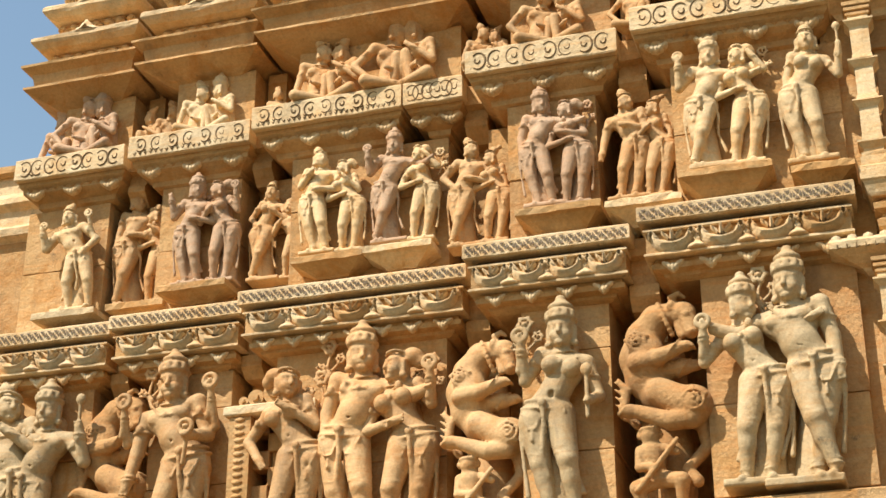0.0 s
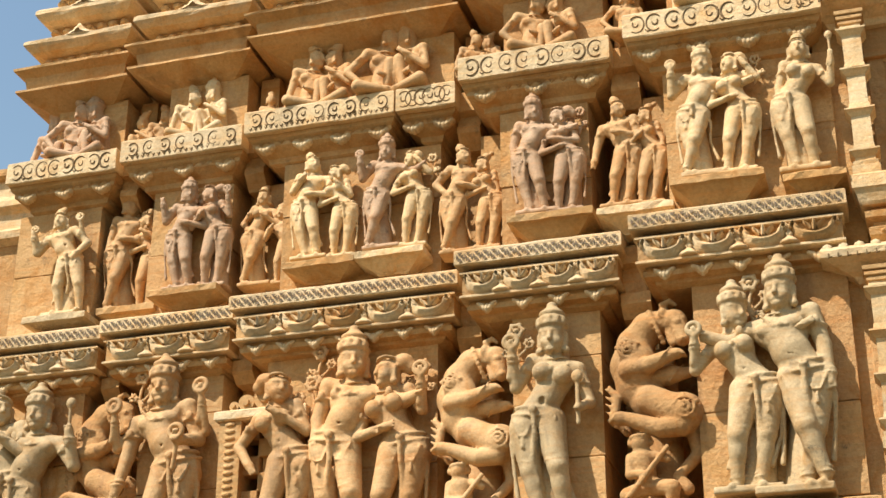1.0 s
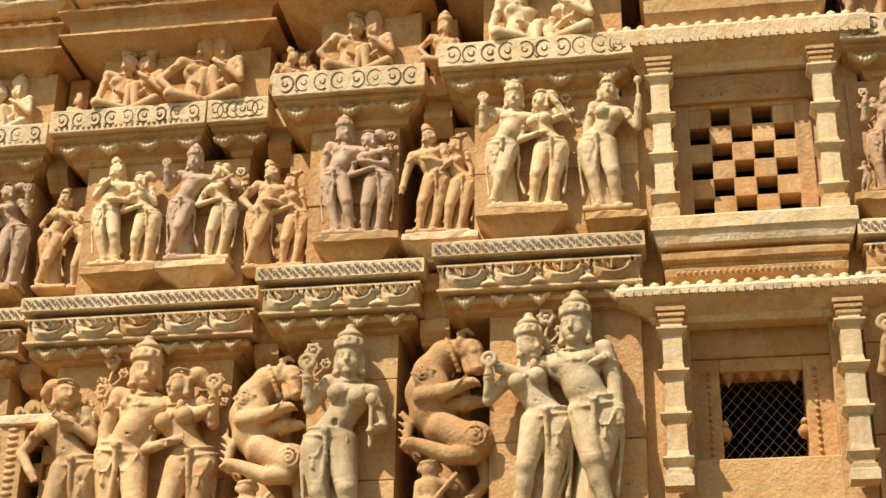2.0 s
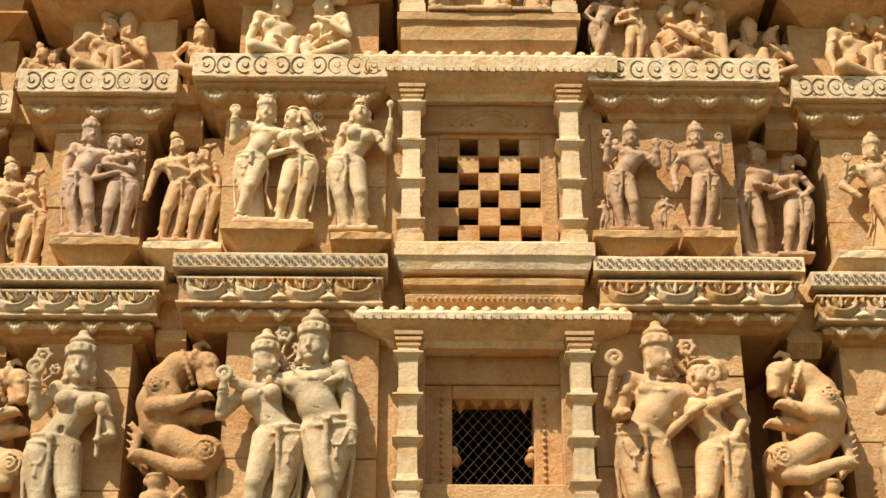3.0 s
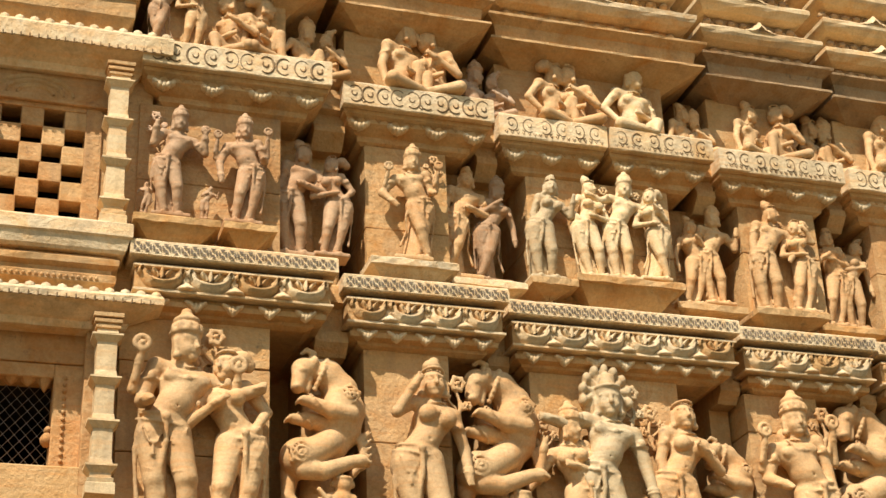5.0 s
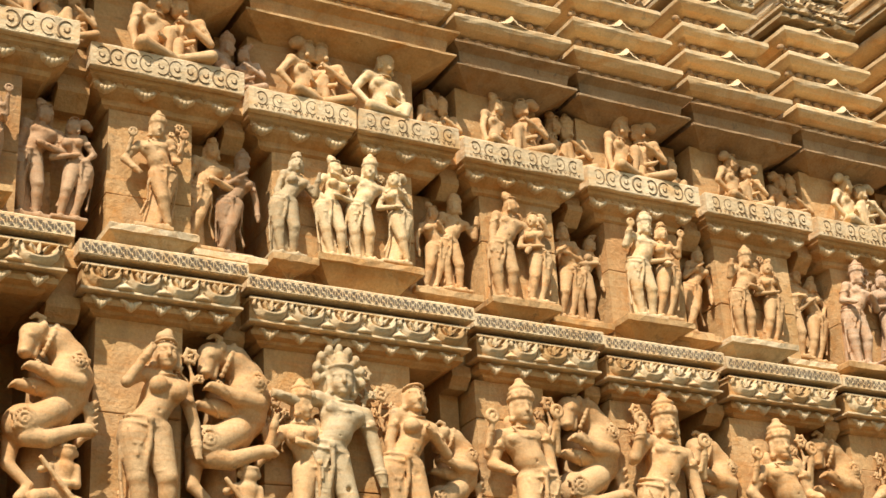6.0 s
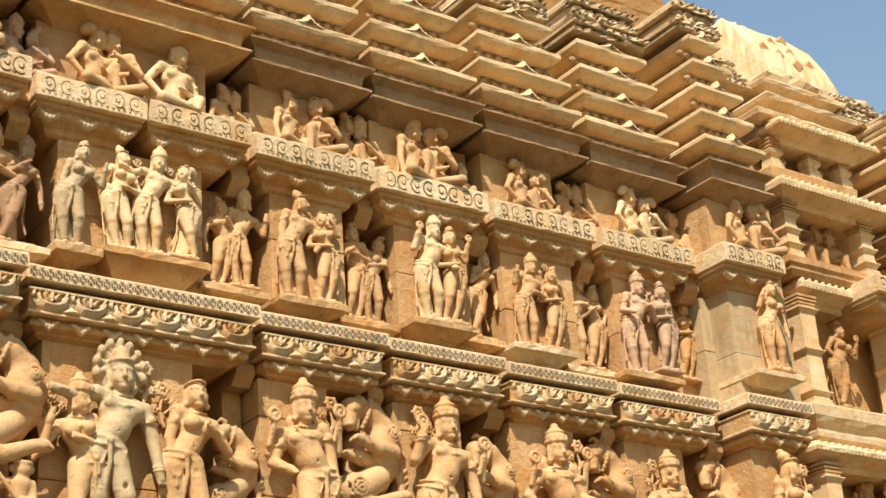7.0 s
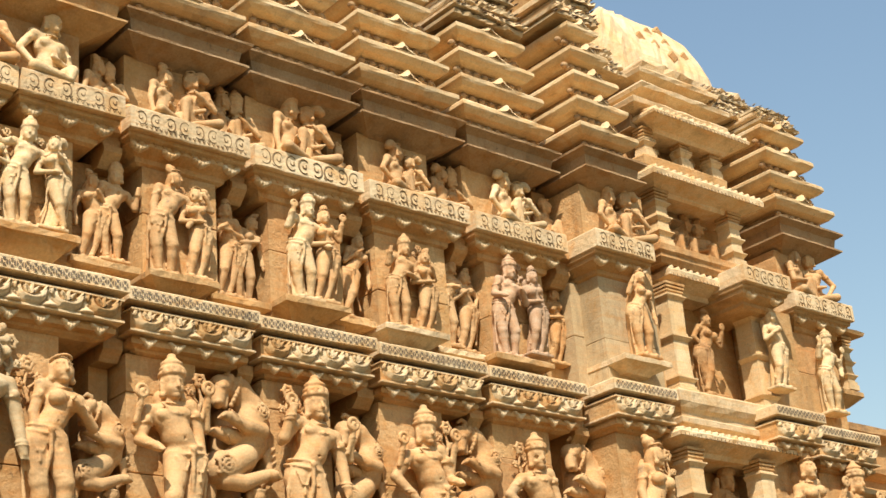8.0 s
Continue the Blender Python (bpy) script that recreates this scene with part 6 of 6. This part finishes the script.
seated(-3.42, 7.58, 4.585, 0.29, FIGURE, "small golden stone attendant man crouching on the cornice", side=-1, female=False, arms=("down", "across"), crown="bun", turn=0.3, knee=0.3)
seated(-3.12, 7.47, 4.585, 0.51, FIGURE, "golden stone man seated on the cornice beside a companion", side=-1, female=False, arms=("down", "across"), crown="bun", turn=0.8, knee=0.8)
seated(-2.95, 7.47, 4.585, 0.49, FIGURE, "golden stone woman seated on the cornice beside a companion", side=1, female=True, arms=("across", "chest"), crown="bun", turn=-0.8, knee=0.8)
seated(-2.67, 7.47, 4.585, 0.59, FIGURE, "golden stone man seated on the cornice beside a companion", side=-1, female=False, arms=("hip", "across"), crown="tall", turn=0.8, knee=1)
seated(-2.50, 7.47, 4.585, 0.57, FIGURE, "golden stone woman seated on the cornice beside a companion", side=1, female=True, arms=("across", "chest"), crown="tall", turn=-0.8, knee=1)
seated(-2.11, 7.36, 4.585, 0.35, FIGURE, "small golden stone attendant man crouching on the cornice", side=-1, female=False, arms=("down", "across"), crown="bun", turn=0.8, knee=0.8)
seated(-2.00, 7.36, 4.585, 0.31, FIGURE, "small golden stone attendant woman crouching on the cornice", side=1, female=True, arms=("across", "chest"), crown="bun", turn=-0.8, knee=0)
seated(-1.74, 7.25, 4.585, 0.49, FIGURE, "golden stone man seated on the cornice beside a companion", side=-1, female=False, arms=("hip", "across"), crown="bun", turn=0.8, knee=0.8)
seated(-1.58, 7.25, 4.585, 0.46, FIGURE, "golden stone woman seated on the cornice beside a companion", side=1, female=True, arms=("across", "chest"), crown="tall", turn=-0.8, knee=0.8)
seated(-1.21, 7.20, 4.585, 0.37, FIGURE, "small golden stone attendant man crouching on the cornice", side=-1, female=False, arms=("hip", "across"), crown="tall", turn=0.3, knee=0.8)
seated(-0.80, 7.09, 4.585, 0.54, CREAM, "pale stone man seated on the cornice beside a companion", side=-1, female=False, arms=("down", "across"), crown="tall", turn=0.8, knee=0.3)
seated(-0.51, 7.09, 4.585, 0.54, CREAM, "pale stone woman seated on the cornice beside a companion", side=1, female=True, arms=("across", "chest"), crown="side", turn=-0.8, knee=0)
standing(0.95, 7.13, 4.60, 0.50, BROWN, "brown stone man standing with one arm over his companion", sway=-1, arms=("hip", "out"), crown="bun", turn=0.8, legs="cross", group="figures of the upper row")
standing(1.09, 7.13, 4.60, 0.47, FIGURE, "golden stone woman standing close to a man on the cornice", sway=1, female=True, arms=("across", "down"), crown="side", turn=-0.8, group="figures of the upper row")
for x, h, w, a in ((0.12, 0.70, -1, ("up", "hip")), (0.33, 0.78, 1, ("down", "up")), (0.55, 0.70, 1, ("hip", "down"))):
    standing(x, 7.07, 4.885, h, FIGURE, "golden stone dancer standing in the niche over the window", sway=w, female=w < 0, arms=a, crown="bun", legs="cross", group="figures in the top niche")
seated(1.32, 7.11, 4.585, 0.50, FIGURE, "golden stone man seated on the cornice beside a companion", side=1, female=False, arms=("across", "chest"), crown="bun", turn=-0.8, knee=0.3)
seated(1.46, 7.11, 4.585, 0.50, FIGURE, "golden stone woman seated on the cornice beside a companion", side=-1, female=True, arms=("down", "across"), crown="side", turn=0.8, knee=0.8)
seated(1.72, 7.22, 4.585, 0.43, FIGURE, "small golden stone attendant man crouching on the cornice", side=-1, female=False, arms=("hip", "across"), crown="tall", turn=0.8, knee=1)
seated(1.88, 7.22, 4.585, 0.39, FIGURE, "small golden stone attendant woman crouching on the cornice", side=1, female=True, arms=("across", "chest"), crown="bun", turn=-0.8, knee=0.8)
seated(2.30, 7.27, 4.585, 0.60, FIGURE, "golden stone man seated on the cornice beside a companion", side=-1, female=False, arms=("down", "across"), crown="tall", turn=0.8, knee=0.3)
seated(2.49, 7.27, 4.585, 0.57, FIGURE, "golden stone woman seated on the cornice beside a companion", side=1, female=True, arms=("across", "chest"), crown="bun", turn=-0.8, knee=0.8)
seated(2.75, 7.38, 4.585, 0.41, PINK, "small mauve stone attendant man crouching on the cornice", side=-1, female=False, arms=("hip", "across"), crown="tall", turn=0.8, knee=0)
seated(2.90, 7.38, 4.585, 0.37, PINK, "small mauve stone attendant woman crouching on the cornice", side=1, female=True, arms=("across", "chest"), crown="bun", turn=-0.8, knee=0)
seated(3.24, 7.39, 4.585, 0.54, FIGURE, "golden stone man seated on the cornice beside a companion", side=-1, female=False, arms=("hip", "across"), crown="side", turn=0.8, knee=0.8)
seated(3.39, 7.39, 4.585, 0.54, FIGURE, "golden stone woman seated on the cornice beside a companion", side=1, female=True, arms=("across", "chest"), crown="bun", turn=-0.8, knee=0)
seated(3.76, 7.39, 4.585, 0.58, CREAM, "pale stone man seated on the cornice alone", side=-1, female=False, arms=("hip", "across"), crown="bun", turn=0.3, knee=0)
seated(4.12, 7.50, 4.585, 0.41, FIGURE, "small golden stone attendant man crouching on the cornice", side=-1, female=False, arms=("down", "across"), crown="bun", turn=0.8, knee=0.3)
seated(4.24, 7.50, 4.585, 0.36, FIGURE, "small golden stone attendant woman crouching on the cornice", side=1, female=True, arms=("across", "chest"), crown="tall", turn=-0.8, knee=0.8)
seated(4.55, 7.46, 4.585, 0.47, FIGURE, "golden stone man seated on the cornice beside a companion", side=-1, female=False, arms=("down", "across"), crown="bun", turn=0.8, knee=0)
seated(4.79, 7.46, 4.585, 0.50, FIGURE, "golden stone woman seated on the cornice beside a companion", side=1, female=True, arms=("across", "chest"), crown="side", turn=-0.8, knee=0.8)
seated(5.03, 7.57, 4.585, 0.50, FIGURE, "small golden stone attendant man crouching on the cornice", side=-1, female=False, arms=("hip", "across"), crown="bun", turn=0.8, knee=1)
seated(5.19, 7.57, 4.585, 0.47, FIGURE, "small golden stone attendant woman crouching on the cornice", side=1, female=True, arms=("across", "chest"), crown="tall", turn=-0.8, knee=1)
seated(5.50, 7.50, 4.585, 0.56, FIGURE, "golden stone man seated on the cornice beside a companion", side=-1, female=False, arms=("down", "across"), crown="tall", turn=0.8, knee=0)
seated(5.70, 7.50, 4.585, 0.56, FIGURE, "golden stone woman seated on the cornice beside a companion", side=1, female=True, arms=("across", "chest"), crown="side", turn=-0.8, knee=1)
seated(5.99, 7.61, 4.585, 0.36, FIGURE, "small golden stone attendant man crouching on the cornice", side=-1, female=False, arms=("down", "across"), crown="bun", turn=0.3, knee=0.8)
seated(6.42, 7.54, 4.585, 0.48, FIGURE, "golden stone man seated on the cornice beside a companion", side=-1, female=False, arms=("hip", "across"), crown="side", turn=0.8, knee=0.8)
seated(6.59, 7.54, 4.585, 0.41, FIGURE, "golden stone woman seated on the cornice beside a companion", side=1, female=True, arms=("across", "chest"), crown="side", turn=-0.8, knee=0)
seated(6.92, 7.65, 4.585, 0.47, FIGURE, "small golden stone attendant man crouching on the cornice", side=-1, female=False, arms=("down", "across"), crown="side", turn=0.8, knee=0)
seated(7.07, 7.65, 4.585, 0.43, FIGURE, "small golden stone attendant woman crouching on the cornice", side=1, female=True, arms=("across", "chest"), crown="tall", turn=-0.8, knee=0.3)
seated(7.44, 7.56, 4.585, 0.52, CREAM, "pale stone man seated on the cornice beside a companion", side=-1, female=False, arms=("hip", "across"), crown="side", turn=0.8, knee=1)
seated(7.63, 7.56, 4.585, 0.47, CREAM, "pale stone woman seated on the cornice beside a companion", side=1, female=True, arms=("across", "chest"), crown="side", turn=-0.8, knee=0.8)
seated(7.97, 7.67, 4.585, 0.46, FIGURE, "small golden stone attendant man crouching on the cornice", side=-1, female=False, arms=("down", "across"), crown="side", turn=0.3, knee=1)
seated(8.32, 7.35, 4.585, 0.52, FIGURE, "golden stone man seated on the cornice beside a companion", side=-1, female=False, arms=("hip", "across"), crown="bun", turn=0.8, knee=0)
seated(8.55, 7.35, 4.585, 0.54, FIGURE, "golden stone woman seated on the cornice beside a companion", side=1, female=True, arms=("across", "chest"), crown="side", turn=-0.8, knee=0.8)
